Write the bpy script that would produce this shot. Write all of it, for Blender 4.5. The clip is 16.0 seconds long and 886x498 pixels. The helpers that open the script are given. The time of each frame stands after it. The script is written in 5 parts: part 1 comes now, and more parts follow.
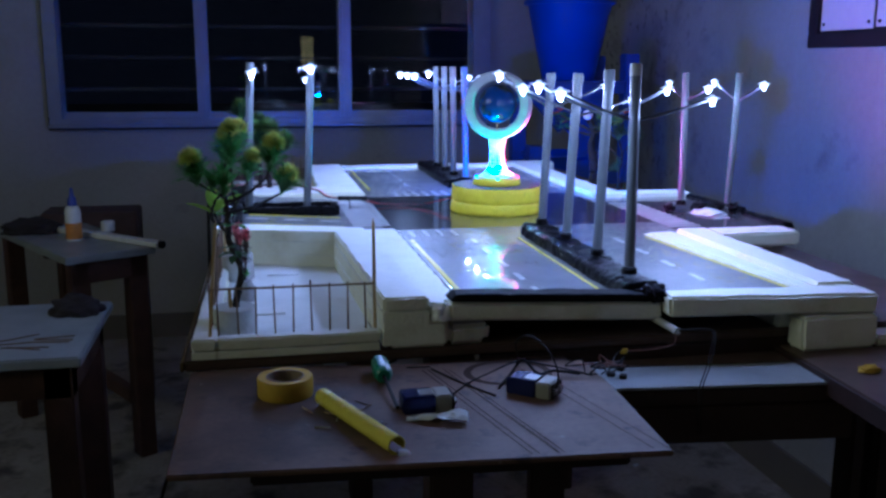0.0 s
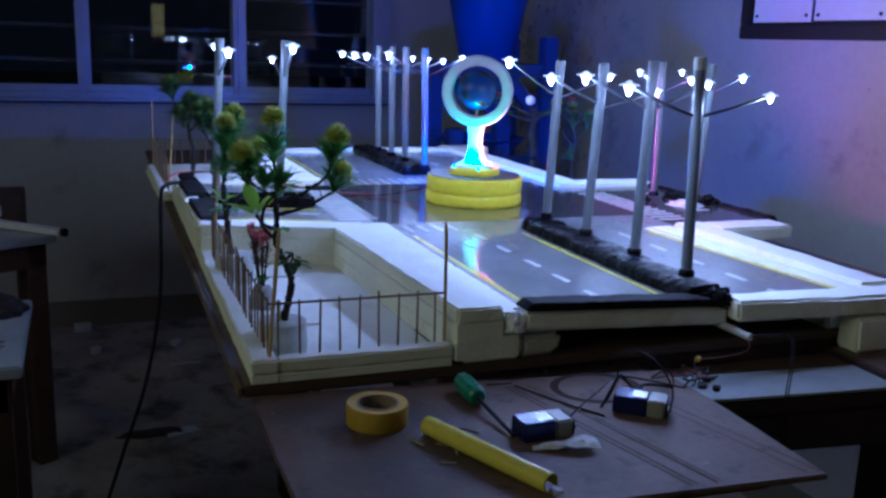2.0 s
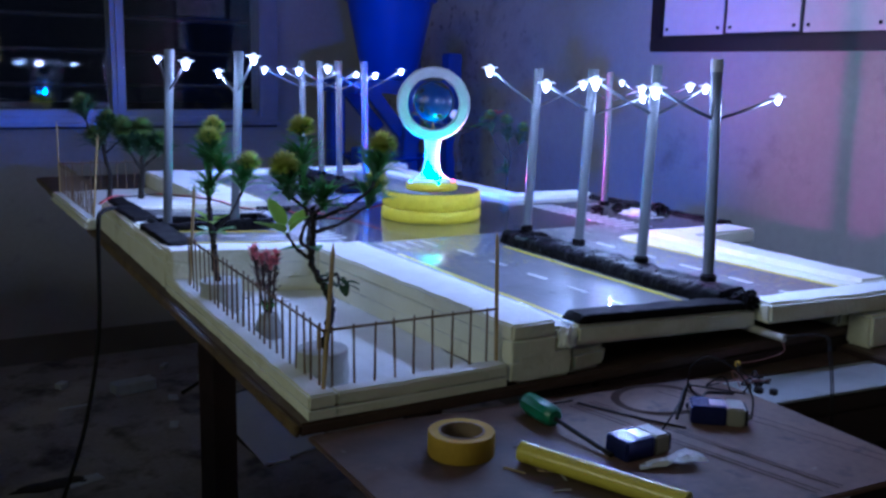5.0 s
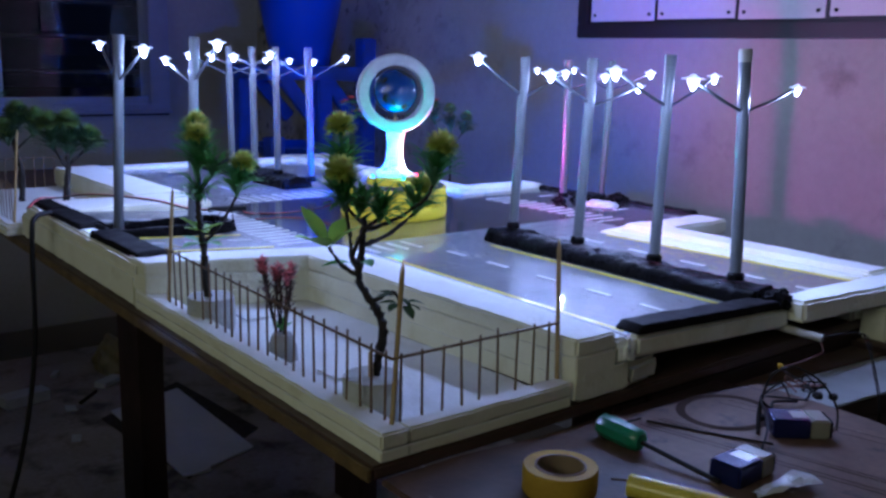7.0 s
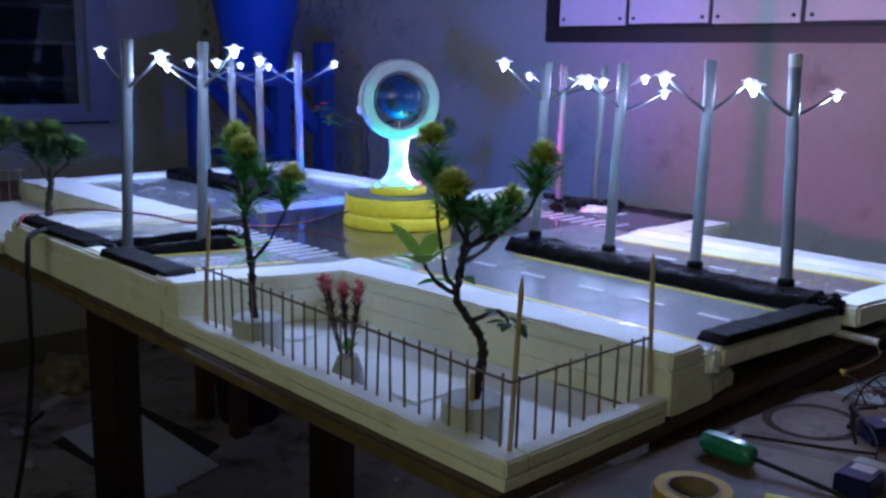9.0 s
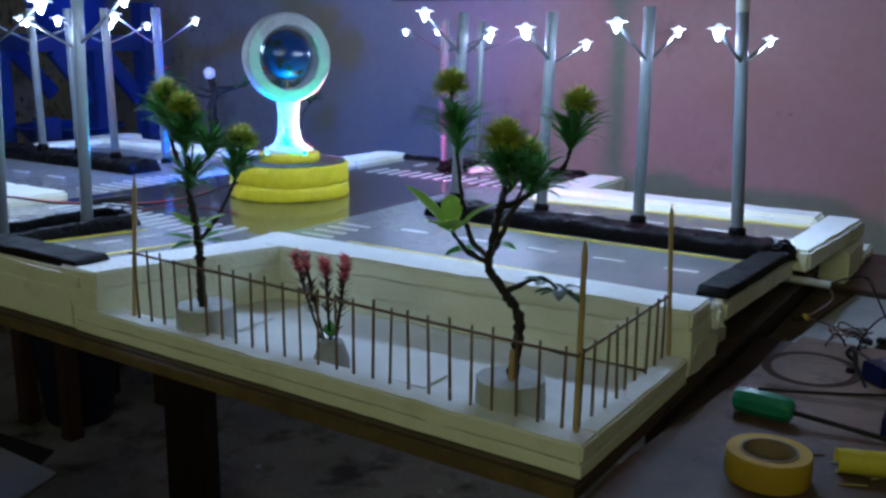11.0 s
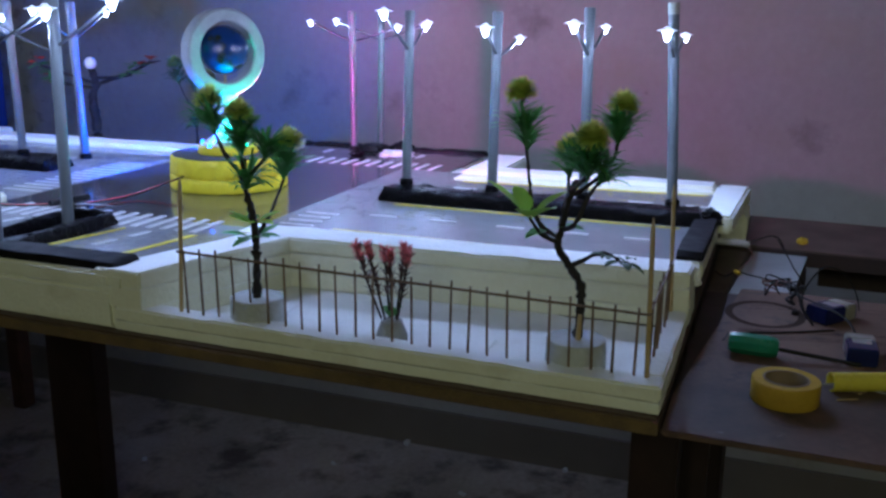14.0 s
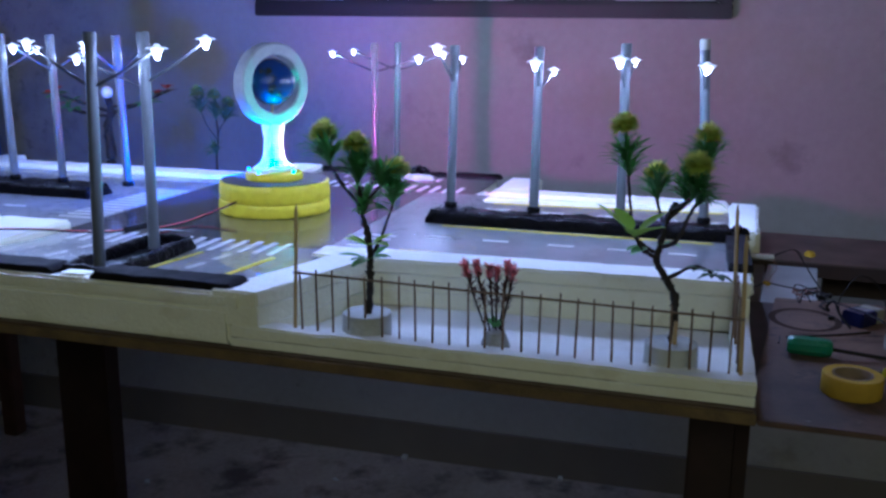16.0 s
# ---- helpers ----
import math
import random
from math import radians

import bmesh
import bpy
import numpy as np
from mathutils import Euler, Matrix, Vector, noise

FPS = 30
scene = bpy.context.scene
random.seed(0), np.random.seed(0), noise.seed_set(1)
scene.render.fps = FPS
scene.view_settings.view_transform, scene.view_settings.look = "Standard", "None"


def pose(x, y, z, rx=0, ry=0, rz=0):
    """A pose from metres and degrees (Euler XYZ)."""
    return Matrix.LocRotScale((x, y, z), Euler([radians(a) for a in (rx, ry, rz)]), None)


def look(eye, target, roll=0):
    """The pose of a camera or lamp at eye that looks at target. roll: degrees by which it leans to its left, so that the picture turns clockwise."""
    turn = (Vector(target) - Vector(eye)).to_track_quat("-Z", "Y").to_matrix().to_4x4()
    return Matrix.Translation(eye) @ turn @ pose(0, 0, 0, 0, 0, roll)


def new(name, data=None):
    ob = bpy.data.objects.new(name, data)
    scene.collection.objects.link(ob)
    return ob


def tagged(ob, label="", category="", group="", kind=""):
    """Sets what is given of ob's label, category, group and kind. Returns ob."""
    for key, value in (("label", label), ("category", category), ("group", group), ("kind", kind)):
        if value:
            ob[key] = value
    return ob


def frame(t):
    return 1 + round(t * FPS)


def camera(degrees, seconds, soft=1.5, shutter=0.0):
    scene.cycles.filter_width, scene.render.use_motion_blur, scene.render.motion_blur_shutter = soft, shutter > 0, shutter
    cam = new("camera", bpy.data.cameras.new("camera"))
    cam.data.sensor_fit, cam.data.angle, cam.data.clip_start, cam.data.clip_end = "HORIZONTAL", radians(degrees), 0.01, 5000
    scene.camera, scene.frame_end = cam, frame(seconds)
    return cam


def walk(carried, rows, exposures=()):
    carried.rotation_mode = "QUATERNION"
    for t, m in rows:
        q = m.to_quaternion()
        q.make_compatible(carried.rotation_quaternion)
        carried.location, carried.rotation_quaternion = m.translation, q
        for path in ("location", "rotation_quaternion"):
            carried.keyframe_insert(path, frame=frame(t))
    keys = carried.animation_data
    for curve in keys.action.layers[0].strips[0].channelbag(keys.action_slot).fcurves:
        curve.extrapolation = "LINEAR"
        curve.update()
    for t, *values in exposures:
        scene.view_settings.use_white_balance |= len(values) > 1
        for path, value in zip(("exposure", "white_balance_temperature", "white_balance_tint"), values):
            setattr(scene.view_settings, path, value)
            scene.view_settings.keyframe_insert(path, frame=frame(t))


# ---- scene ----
cam = camera(50.9, 16.0, soft=2.75)
PATH = [
    (0, (0.071, -0.001, 1.11), (0.465, 1.921, 0.721), 0.2),
    (0.5, (0.027, 0.023, 1.119), (0.457, 1.932, 0.707), 0.4),
    (1, (-0.031, 0.061, 1.12), (0.497, 1.94, 0.682), 1.0),
    (1.5, (-0.083, 0.109, 1.122), (0.529, 1.962, 0.683), 1.7),
    (2, (-0.13, 0.149, 1.118), (0.583, 1.967, 0.685), 2.0),
    (2.5, (-0.169, 0.168, 1.098), (0.642, 1.949, 0.686), 2.1),
    (3, (-0.202, 0.185, 1.085), (0.672, 1.943, 0.701), 1.3),
    (3.5, (-0.23, 0.206, 1.079), (0.67, 1.952, 0.702), 1.2),
    (4, (-0.239, 0.237, 1.077), (0.71, 1.956, 0.699), 1.3),
    (4.5, (-0.252, 0.259, 1.086), (0.738, 1.955, 0.708), 1.5),
    (5, (-0.271, 0.279, 1.093), (0.73, 1.969, 0.716), 1.4),
    (7.5, (-0.377, 0.473, 1.095), (0.903, 1.955, 0.69), 1.7),
    (8, (-0.398, 0.493, 1.094), (0.908, 1.954, 0.693), 1.8),
    (10.5, (-0.474, 0.701, 1.093), (1.089, 1.878, 0.674), 0.6),
    (11, (-0.479, 0.74, 1.071), (1.161, 1.793, 0.624), 0.8),
    (11.5, (-0.486, 0.771, 1.073), (1.18, 1.78, 0.623), 0.5),
    (12, (-0.507, 0.804, 1.081), (1.185, 1.77, 0.631), 0.2),
    (12.5, (-0.545, 0.83, 1.105), (1.178, 1.728, 0.63), 0.3),
    (13, (-0.585, 0.861, 1.109), (1.168, 1.686, 0.613), 0.7),
    (13.5, (-0.62, 0.873, 1.106), (1.178, 1.589, 0.603), 0.9),
    (14, (-0.653, 0.885, 1.099), (1.171, 1.538, 0.603), 0.7),
    (14.5, (-0.695, 0.915, 1.102), (1.15, 1.521, 0.622), 0.7),
    (15, (-0.718, 0.945, 1.104), (1.144, 1.509, 0.641), 0.3),
    (15.5, (-0.752, 0.984, 1.095), (1.118, 1.527, 0.635), 0.5),
    (16, (-0.778, 1.005, 1.116), (1.098, 1.53, 0.663), 0.7),
]
OFF_EARLY, OFF_MID, OFF_LATE = (-0.03, 6150, 0), (-0.14, 5600, 5), (-0.09, 5520, -5)
EXPOSURES = [
    (0.0, -0.09, 4770, 25), (2.0, -0.09, 4820, 25), (2.6, -0.02, 4870, 25), (2.75, *OFF_EARLY), (3.3, *OFF_EARLY), (3.45, 0.34, 5020, 30), (4.0, 0.27, 4820, 34),
    (5.0, 0.01, 4820, 27), (7.5, -0.07, 5020, 31), (8.2, -0.09, 5060, 31), (10.2, *OFF_MID), (11.0, *OFF_MID), (11.1, -0.02, 5050, 30), (12.5, -0.04, 5100, 27),
    (13.5, -0.10, 5230, 20), (14.0, -0.08, 5280, 19), (14.4, *OFF_LATE), (15.1, *OFF_LATE), (15.3, 0.05, 4970, 26), (16.0, 0.00, 4970, 25),
]
walk(cam, [(t, look(eye, target, roll)) for t, eye, target, roll in PATH], EXPOSURES)

# ---- light ----
world = bpy.data.worlds.new("night")
world.use_nodes = True
world.node_tree.nodes["Background"].inputs["Color"].default_value = (0.02, 0.03, 0.06, 1)
world.node_tree.nodes["Background"].inputs["Strength"].default_value = 0.05
scene.world = world
scene.view_settings.exposure = 0.0
LAMP_W, DOWN_W, RED_W, GREEN_W, BLUE_W, FILL_W = 0.53, 0.43, 10.0, 1.8, 21.0, 15.0
LED_WHITE = (0.60, 0.735, 1.0)


def bulb_light(name, place, watts, colour, radius=0.004):
    data = bpy.data.lights.new(name, "POINT")
    data.energy, data.color, data.shadow_soft_size = watts, colour, radius
    ob = new(name, data)
    ob.location = place
    return ob


def led_light(name, place, way, watts, colour, cone=178, blend=0.1, size=0.003):
    """A small LED that shines one way, in a wide cone."""
    data = bpy.data.lights.new(name, "SPOT")
    data.energy, data.color, data.shadow_soft_size = watts, colour, size
    data.spot_size, data.spot_blend = radians(cone), blend
    ob = new(name, data)
    ob.location = place
    ob.rotation_euler = Vector(way).to_track_quat("-Z", "Y").to_euler()
    return ob


# ---- materials ----
def material(name, a, b=None, rough=0.6, metal=0.0, scale=40.0, fine=400.0, bump=0.15, depth=0.002, coat=0.0, spread=0.1, shine=0.5,
             emit=None, strength=0.0, random_value=0.0):
    """A surface that varies between two colours at a coarse and a fine scale, with fine relief."""
    m = bpy.data.materials.new(name)
    m.use_nodes = True
    nt = m.node_tree
    n, l = nt.nodes, nt.links
    p = n["Principled BSDF"]
    b = b or tuple(c * 0.82 for c in a)
    co = n.new("ShaderNodeTexCoord")
    big, small = n.new("ShaderNodeTexNoise"), n.new("ShaderNodeTexNoise")
    big.inputs["Scale"].default_value, big.inputs["Detail"].default_value = scale, 5.0
    small.inputs["Scale"].default_value, small.inputs["Detail"].default_value = fine, 3.0
    l.new(co.outputs["Object"], big.inputs["Vector"])
    l.new(co.outputs["Object"], small.inputs["Vector"])
    add = n.new("ShaderNodeMath")
    add.operation = "MULTIPLY_ADD"
    l.new(small.outputs["Fac"], add.inputs[0])
    add.inputs[1].default_value = 0.45
    l.new(big.outputs["Fac"], add.inputs[2])
    ramp = n.new("ShaderNodeValToRGB")
    ramp.color_ramp.elements[0].position, ramp.color_ramp.elements[1].position = 0.5, 0.95
    ramp.color_ramp.elements[0].color, ramp.color_ramp.elements[1].color = (*a, 1), (*b, 1)
    l.new(add.outputs[0], ramp.inputs["Fac"])
    last = ramp.outputs["Color"]
    if random_value:
        info, hsv, rng = n.new("ShaderNodeObjectInfo"), n.new("ShaderNodeHueSaturation"), n.new("ShaderNodeMapRange")
        rng.inputs["To Min"].default_value, rng.inputs["To Max"].default_value = 1 - random_value, 1 + random_value
        l.new(info.outputs["Random"], rng.inputs["Value"])
        l.new(rng.outputs["Result"], hsv.inputs["Value"])
        l.new(last, hsv.inputs["Color"])
        last = hsv.outputs["Color"]
    l.new(last, p.inputs["Base Color"])
    rr = n.new("ShaderNodeMapRange")
    rr.inputs["To Min"].default_value, rr.inputs["To Max"].default_value = max(0.02, rough - spread), min(1, rough + spread)
    l.new(big.outputs["Fac"], rr.inputs["Value"])
    l.new(rr.outputs["Result"], p.inputs["Roughness"])
    p.inputs["Metallic"].default_value = metal
    p.inputs["Specular IOR Level"].default_value = shine
    p.inputs["Coat Weight"].default_value = coat
    p.inputs["Coat Roughness"].default_value = 0.08
    bm = n.new("ShaderNodeBump")
    bm.inputs["Strength"].default_value, bm.inputs["Distance"].default_value = bump, depth
    l.new(add.outputs[0], bm.inputs["Height"])
    l.new(bm.outputs["Normal"], p.inputs["Normal"])
    if emit:
        p.inputs["Emission Color"].default_value = (*emit, 1)
        p.inputs["Emission Strength"].default_value = strength
    return m


FOAM = material("styrofoam", (0.84, 0.85, 0.84), (0.77, 0.78, 0.76), rough=0.75, scale=30, fine=230, bump=0.9, depth=0.003)
FOAM_GLOW = material("translucent_styrofoam", (0.86, 0.86, 0.84), (0.80, 0.80, 0.78), rough=0.75, scale=30, fine=330, bump=0.3, depth=0.001)
FOAM_GLOW.node_tree.nodes["Principled BSDF"].inputs["Subsurface Weight"].default_value = 1.0
FOAM_GLOW.node_tree.nodes["Principled BSDF"].inputs["Subsurface Radius"].default_value = (1.0, 1.0, 1.0)
FOAM_GLOW.node_tree.nodes["Principled BSDF"].inputs["Subsurface Scale"].default_value = 0.02
# Same foam for side faces, with the warm light on them in its colour.
FOAM_SIDE_WARM = material("styrofoam_side_warm", (0.82, 0.82, 0.66), (0.75, 0.74, 0.56), rough=0.8, scale=24, fine=230, bump=0.9, depth=0.003)
POT_FOAM = material("greyish_dusty_foam", (0.50, 0.52, 0.50), (0.40, 0.41, 0.39), rough=0.8, scale=30, fine=200, bump=0.8, depth=0.003)
# Ring foam in a darker grey than the other foam.
RING_FOAM = material("grey_ring_foam", (0.40, 0.41, 0.41), (0.32, 0.33, 0.33), rough=0.75, scale=60, fine=220, bump=0.8, depth=0.003)
SEAM = material("glue_seam", (0.30, 0.29, 0.20), (0.55, 0.54, 0.40), rough=0.7, scale=60)
ROAD = material("road_paper_under_film", (0.175, 0.178, 0.195), (0.115, 0.118, 0.130), rough=0.36, spread=0.1, shine=0.5, scale=12, fine=60, bump=0.08,
                depth=0.004, coat=0.8)


def film(m):
    """Wrinkled clear film over a surface: a second, sharper relief for its coat alone."""
    n, l = m.node_tree.nodes, m.node_tree.links
    co, wr, bp = n.new("ShaderNodeTexCoord"), n.new("ShaderNodeTexNoise"), n.new("ShaderNodeBump")
    wr.inputs["Scale"].default_value, wr.inputs["Detail"].default_value, wr.inputs["Distortion"].default_value = 95.0, 3.0, 1.4
    bp.inputs["Strength"].default_value, bp.inputs["Distance"].default_value = 1.0, 0.009
    p = n["Principled BSDF"]
    l.new(co.outputs["Object"], wr.inputs["Vector"])
    flat = n.new("ShaderNodeMapRange")
    flat.interpolation_type = "SMOOTHSTEP"
    flat.inputs["From Min"].default_value, flat.inputs["From Max"].default_value = 0.57, 0.68
    l.new(wr.outputs["Fac"], flat.inputs["Value"])
    l.new(flat.outputs["Result"], bp.inputs["Height"])
    l.new(bp.outputs["Normal"], p.inputs["Coat Normal"])
    p.inputs["Coat Weight"].default_value, p.inputs["Coat Roughness"].default_value = 0.9, 0.035
    return m


film(ROAD)
ROAD_BARE = material("glossy_road_paper", (0.060, 0.054, 0.060), (0.038, 0.034, 0.038), rough=0.16, spread=0.05, shine=0.6, scale=9, fine=50, bump=0.05, depth=0.003, coat=0.5)
MARK = material("white_marking", (0.82, 0.82, 0.83), (0.62, 0.62, 0.63), rough=0.2, fine=200, bump=0.1, coat=0.5)
YELLOW_LINE = material("yellow_tape_line", (0.75, 0.62, 0.03), (0.62, 0.50, 0.02), rough=0.3, bump=0.1, coat=0.3)
BLACK_WRAP = material("black_plastic_wrap", (0.006, 0.005, 0.006), (0.003, 0.003, 0.003), shine=0.06, rough=0.30, spread=0.12, scale=90, fine=260, bump=0.8, depth=0.003)
BLACK_CARD = material("matt_black_plastic", (0.012, 0.011, 0.012), (0.007, 0.006, 0.007), shine=0.06, rough=0.65, scale=60, fine=200, bump=0.4, depth=0.002)
YELLOW_PAINT = material("yellow_painted_foam", (0.86, 0.74, 0.02), (0.74, 0.60, 0.012), rough=0.5, scale=40, fine=180, bump=0.8, depth=0.003)
DARK_CARD = material("dark_grey_card", (0.07, 0.068, 0.07), rough=0.6)
PVC = material("grey_pvc_pipe", (0.12, 0.13, 0.135), (0.09, 0.098, 0.104), rough=0.32, scale=20, fine=120, bump=0.06, random_value=0.06)
ARM = material("grey_straw", (0.075, 0.078, 0.085), (0.05, 0.053, 0.058), rough=0.45, bump=0.06)
CAP = material("cream_cap", (0.40, 0.39, 0.33), rough=0.5)
SHADE = material("glowing_lamp_shade", (0.85, 0.86, 0.88), rough=0.4, bump=0.05, emit=(0.72, 0.84, 1.0), strength=1.0)
LED = material("white_led", (0.9, 0.95, 1.0), rough=0.3, bump=0.0, emit=(0.70, 0.84, 1.0), strength=8.0)
LED_RED = material("red_led", (0.9, 0.1, 0.1), rough=0.3, bump=0.0, emit=(1.0, 0.06, 0.16), strength=8.0)
LED_GREEN = material("green_led", (0.1, 0.9, 0.3), rough=0.3, bump=0.0, emit=(0.03, 1.0, 0.45), strength=8.0)
LED_BLUE = material("blue_led", (0.1, 0.3, 0.9), rough=0.3, bump=0.0, emit=(0.02, 0.10, 1.0), strength=25.0)
BAMBOO = material("bamboo_stick", (0.50, 0.37, 0.16), (0.38, 0.26, 0.10), rough=0.55, scale=60, bump=0.1)
PICKET = material("brown_stick", (0.20, 0.13, 0.07), (0.13, 0.08, 0.045), rough=0.55, scale=60, bump=0.1, random_value=0.25)
WIRE_STEM = material("black_wrapped_stem", (0.022, 0.016, 0.012), (0.012, 0.009, 0.007), rough=0.7, scale=150, fine=600, bump=0.8, depth=0.002)
LEAF = material("green_plastic_leaf", (0.13, 0.36, 0.13), (0.07, 0.24, 0.08), shine=0.6, rough=0.36, scale=60, bump=0.1)
LEAF_PALE = material("pale_green_leaf", (0.30, 0.50, 0.05), (0.20, 0.38, 0.04), shine=0.3, rough=0.5, scale=60, bump=0.1)
BLOOM = material("yellow_green_tips", (0.64, 0.74, 0.18), (0.42, 0.52, 0.08), shine=0.2, rough=0.7, scale=60, bump=0.1)
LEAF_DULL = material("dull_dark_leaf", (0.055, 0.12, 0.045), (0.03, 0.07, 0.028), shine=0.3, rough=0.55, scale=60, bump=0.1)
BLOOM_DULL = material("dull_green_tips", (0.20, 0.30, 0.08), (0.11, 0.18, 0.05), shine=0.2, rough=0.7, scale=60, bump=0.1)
PINK = material("pink_plastic_flower", (0.80, 0.30, 0.33), (0.62, 0.14, 0.17), rough=0.5, scale=60, bump=0.1)
RED = material("red_flower", (0.55, 0.06, 0.03), rough=0.5, bump=0.1)
DARK_RED = material("dark_red_leaf", (0.13, 0.05, 0.04), (0.07, 0.035, 0.025), rough=0.5, bump=0.1)
for leaf_mat, through_colour in ((LEAF, (0.12, 0.36, 0.06, 1)), (LEAF_PALE, (0.40, 0.66, 0.08, 1)), (BLOOM, (0.90, 0.92, 0.25, 1)), (PINK, (0.9, 0.3, 0.3, 1))):
    n, l = leaf_mat.node_tree.nodes, leaf_mat.node_tree.links
    tr, mx = n.new("ShaderNodeBsdfTranslucent"), n.new("ShaderNodeMixShader")
    tr.inputs["Color"].default_value, mx.inputs["Fac"].default_value = through_colour, 0.5
    l.new(n["Principled BSDF"].outputs["BSDF"], mx.inputs[1])
    l.new(tr.outputs["BSDF"], mx.inputs[2])
    l.new(mx.outputs["Shader"], n["Material Output"].inputs["Surface"])
CEMENT = material("grey_cement", (0.36, 0.36, 0.35), (0.25, 0.25, 0.24), rough=0.85, bump=0.5)
BALL_WHITE = material("white_foam_ball", (0.78, 0.78, 0.80), rough=0.7, fine=300, bump=0.3)
WOOD = material("brown_tabletop", (0.10, 0.062, 0.042), (0.06, 0.036, 0.024), rough=0.5, scale=18, fine=150, bump=0.15)
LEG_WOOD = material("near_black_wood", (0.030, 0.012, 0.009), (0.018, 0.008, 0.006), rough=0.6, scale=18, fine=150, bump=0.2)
WOOD_DARK = material("dark_wood_leg", (0.085, 0.038, 0.022), (0.050, 0.022, 0.014), rough=0.55, scale=18, fine=150, bump=0.2)
EDGE_WOOD = material("raw_wood_edge", (0.17, 0.11, 0.035), (0.07, 0.045, 0.018), rough=0.6, scale=30, bump=0.3)
FORMICA = material("pale_formica", (0.30, 0.315, 0.315), (0.22, 0.235, 0.235), rough=0.35, scale=10, fine=90, bump=0.05)
HARDBOARD = material("dusty_hardboard", (0.165, 0.094, 0.060), (0.09, 0.05, 0.033), rough=0.65, scale=9, fine=140, bump=0.25)
WALL = material("cream_wall_paint", (0.37, 0.353, 0.322), (0.305, 0.29, 0.258), rough=0.7, scale=2.2, fine=60, bump=0.2, depth=0.003)
WALL_PLAIN = material("plain_cream_wall_paint", (0.37, 0.353, 0.322), (0.305, 0.29, 0.258), rough=0.7, scale=2.2, fine=60, bump=0.2, depth=0.003)


def stained(m, scale, low, high, colour, seed, stretch=None):
    """Adds ragged stains to a surface."""
    n, l = m.node_tree.nodes, m.node_tree.links
    p = n["Principled BSDF"]
    co, ns, rng_node, mix = n.new("ShaderNodeTexCoord"), n.new("ShaderNodeTexNoise"), n.new("ShaderNodeMapRange"), n.new("ShaderNodeMix")
    ns.noise_dimensions = "4D"
    ns.inputs["W"].default_value, ns.inputs["Scale"].default_value, ns.inputs["Detail"].default_value = seed, scale, 7.0
    ns.inputs["Roughness"].default_value = 0.62
    rng_node.inputs["From Min"].default_value, rng_node.inputs["From Max"].default_value = low, high
    mix.data_type = "RGBA"
    l.new(co.outputs["Object"], ns.inputs["Vector"])
    l.new(ns.outputs["Fac"], rng_node.inputs["Value"])
    factor = rng_node.outputs["Result"]
    if stretch:
        split, near, times = n.new("ShaderNodeSeparateXYZ"), n.new("ShaderNodeMapRange"), n.new("ShaderNodeMath")
        times.operation = "MULTIPLY"
        near.inputs["From Min"].default_value, near.inputs["From Max"].default_value = stretch
        l.new(co.outputs["Object"], split.inputs["Vector"])
        l.new(split.outputs["Y"], near.inputs["Value"])
        l.new(near.outputs["Result"], times.inputs[0])
        l.new(factor, times.inputs[1])
        factor = times.outputs[0]
    l.new(factor, mix.inputs["Factor"])
    l.new(p.inputs["Base Color"].links[0].from_socket, mix.inputs["A"])
    mix.inputs["B"].default_value = (*colour, 1)
    l.new(mix.outputs["Result"], p.inputs["Base Color"])


stained(FOAM, 9.0, 0.58, 0.78, (0.60, 0.585, 0.52), 4.0)
stained(FOAM_SIDE_WARM, 11.0, 0.56, 0.76, (0.54, 0.50, 0.30), 6.0)
stained(YELLOW_PAINT, 70.0, 0.60, 0.72, (0.50, 0.42, 0.06), 2.0)
stained(HARDBOARD, 6.0, 0.50, 0.66, (0.045, 0.030, 0.024), 2.0)
stained(HARDBOARD, 26.0, 0.56, 0.66, (0.040, 0.026, 0.022), 8.0)
stained(HARDBOARD, 60.0, 0.64, 0.70, (0.22, 0.17, 0.14), 5.0)
stained(WALL, 1.6, 0.54, 0.72, (0.29, 0.265, 0.17), 1.0)
stained(WALL_PLAIN, 1.6, 0.54, 0.72, (0.29, 0.265, 0.17), 2.0)
stained(WALL_PLAIN, 5.0, 0.62, 0.78, (0.15, 0.14, 0.13), 5.0)
stained(WALL, 5.0, 0.60, 0.76, (0.15, 0.14, 0.13), 3.0)
stained(WALL, 22.0, 0.68, 0.75, (0.12, 0.11, 0.10), 7.0)
stained(WALL, 30.0, 0.56, 0.62, (0.07, 0.068, 0.07), 9.0, (2.5, 3.4))
stained(WALL, 7.0, 0.50, 0.66, (0.13, 0.125, 0.12), 12.0, (2.2, 3.6))
CEIL = material("ceiling_paint", (0.66, 0.65, 0.60), rough=0.8, scale=3)
FLOOR = material("dusty_cement_floor", (0.38, 0.33, 0.265), (0.215, 0.185, 0.147), rough=0.75, scale=3.5, fine=70, bump=0.35, depth=0.004)
stained(FLOOR, 7.0, 0.50, 0.64, (0.075, 0.062, 0.052), 3.0)
stained(FLOOR, 34.0, 0.665, 0.70, (0.50, 0.47, 0.40), 8.0)
SKIRT = material("dark_skirting", (0.16, 0.136, 0.108), rough=0.7, scale=6)
ALU = material("window_aluminium", (0.30, 0.31, 0.36), (0.23, 0.24, 0.28), rough=0.4, metal=0.25, scale=12, bump=0.1)
IRON = material("dark_iron_bar", (0.03, 0.03, 0.03), rough=0.8, shine=0.2)
BOARD_FRAME = material("dark_board_frame", (0.014, 0.010, 0.010), rough=0.5, scale=20)
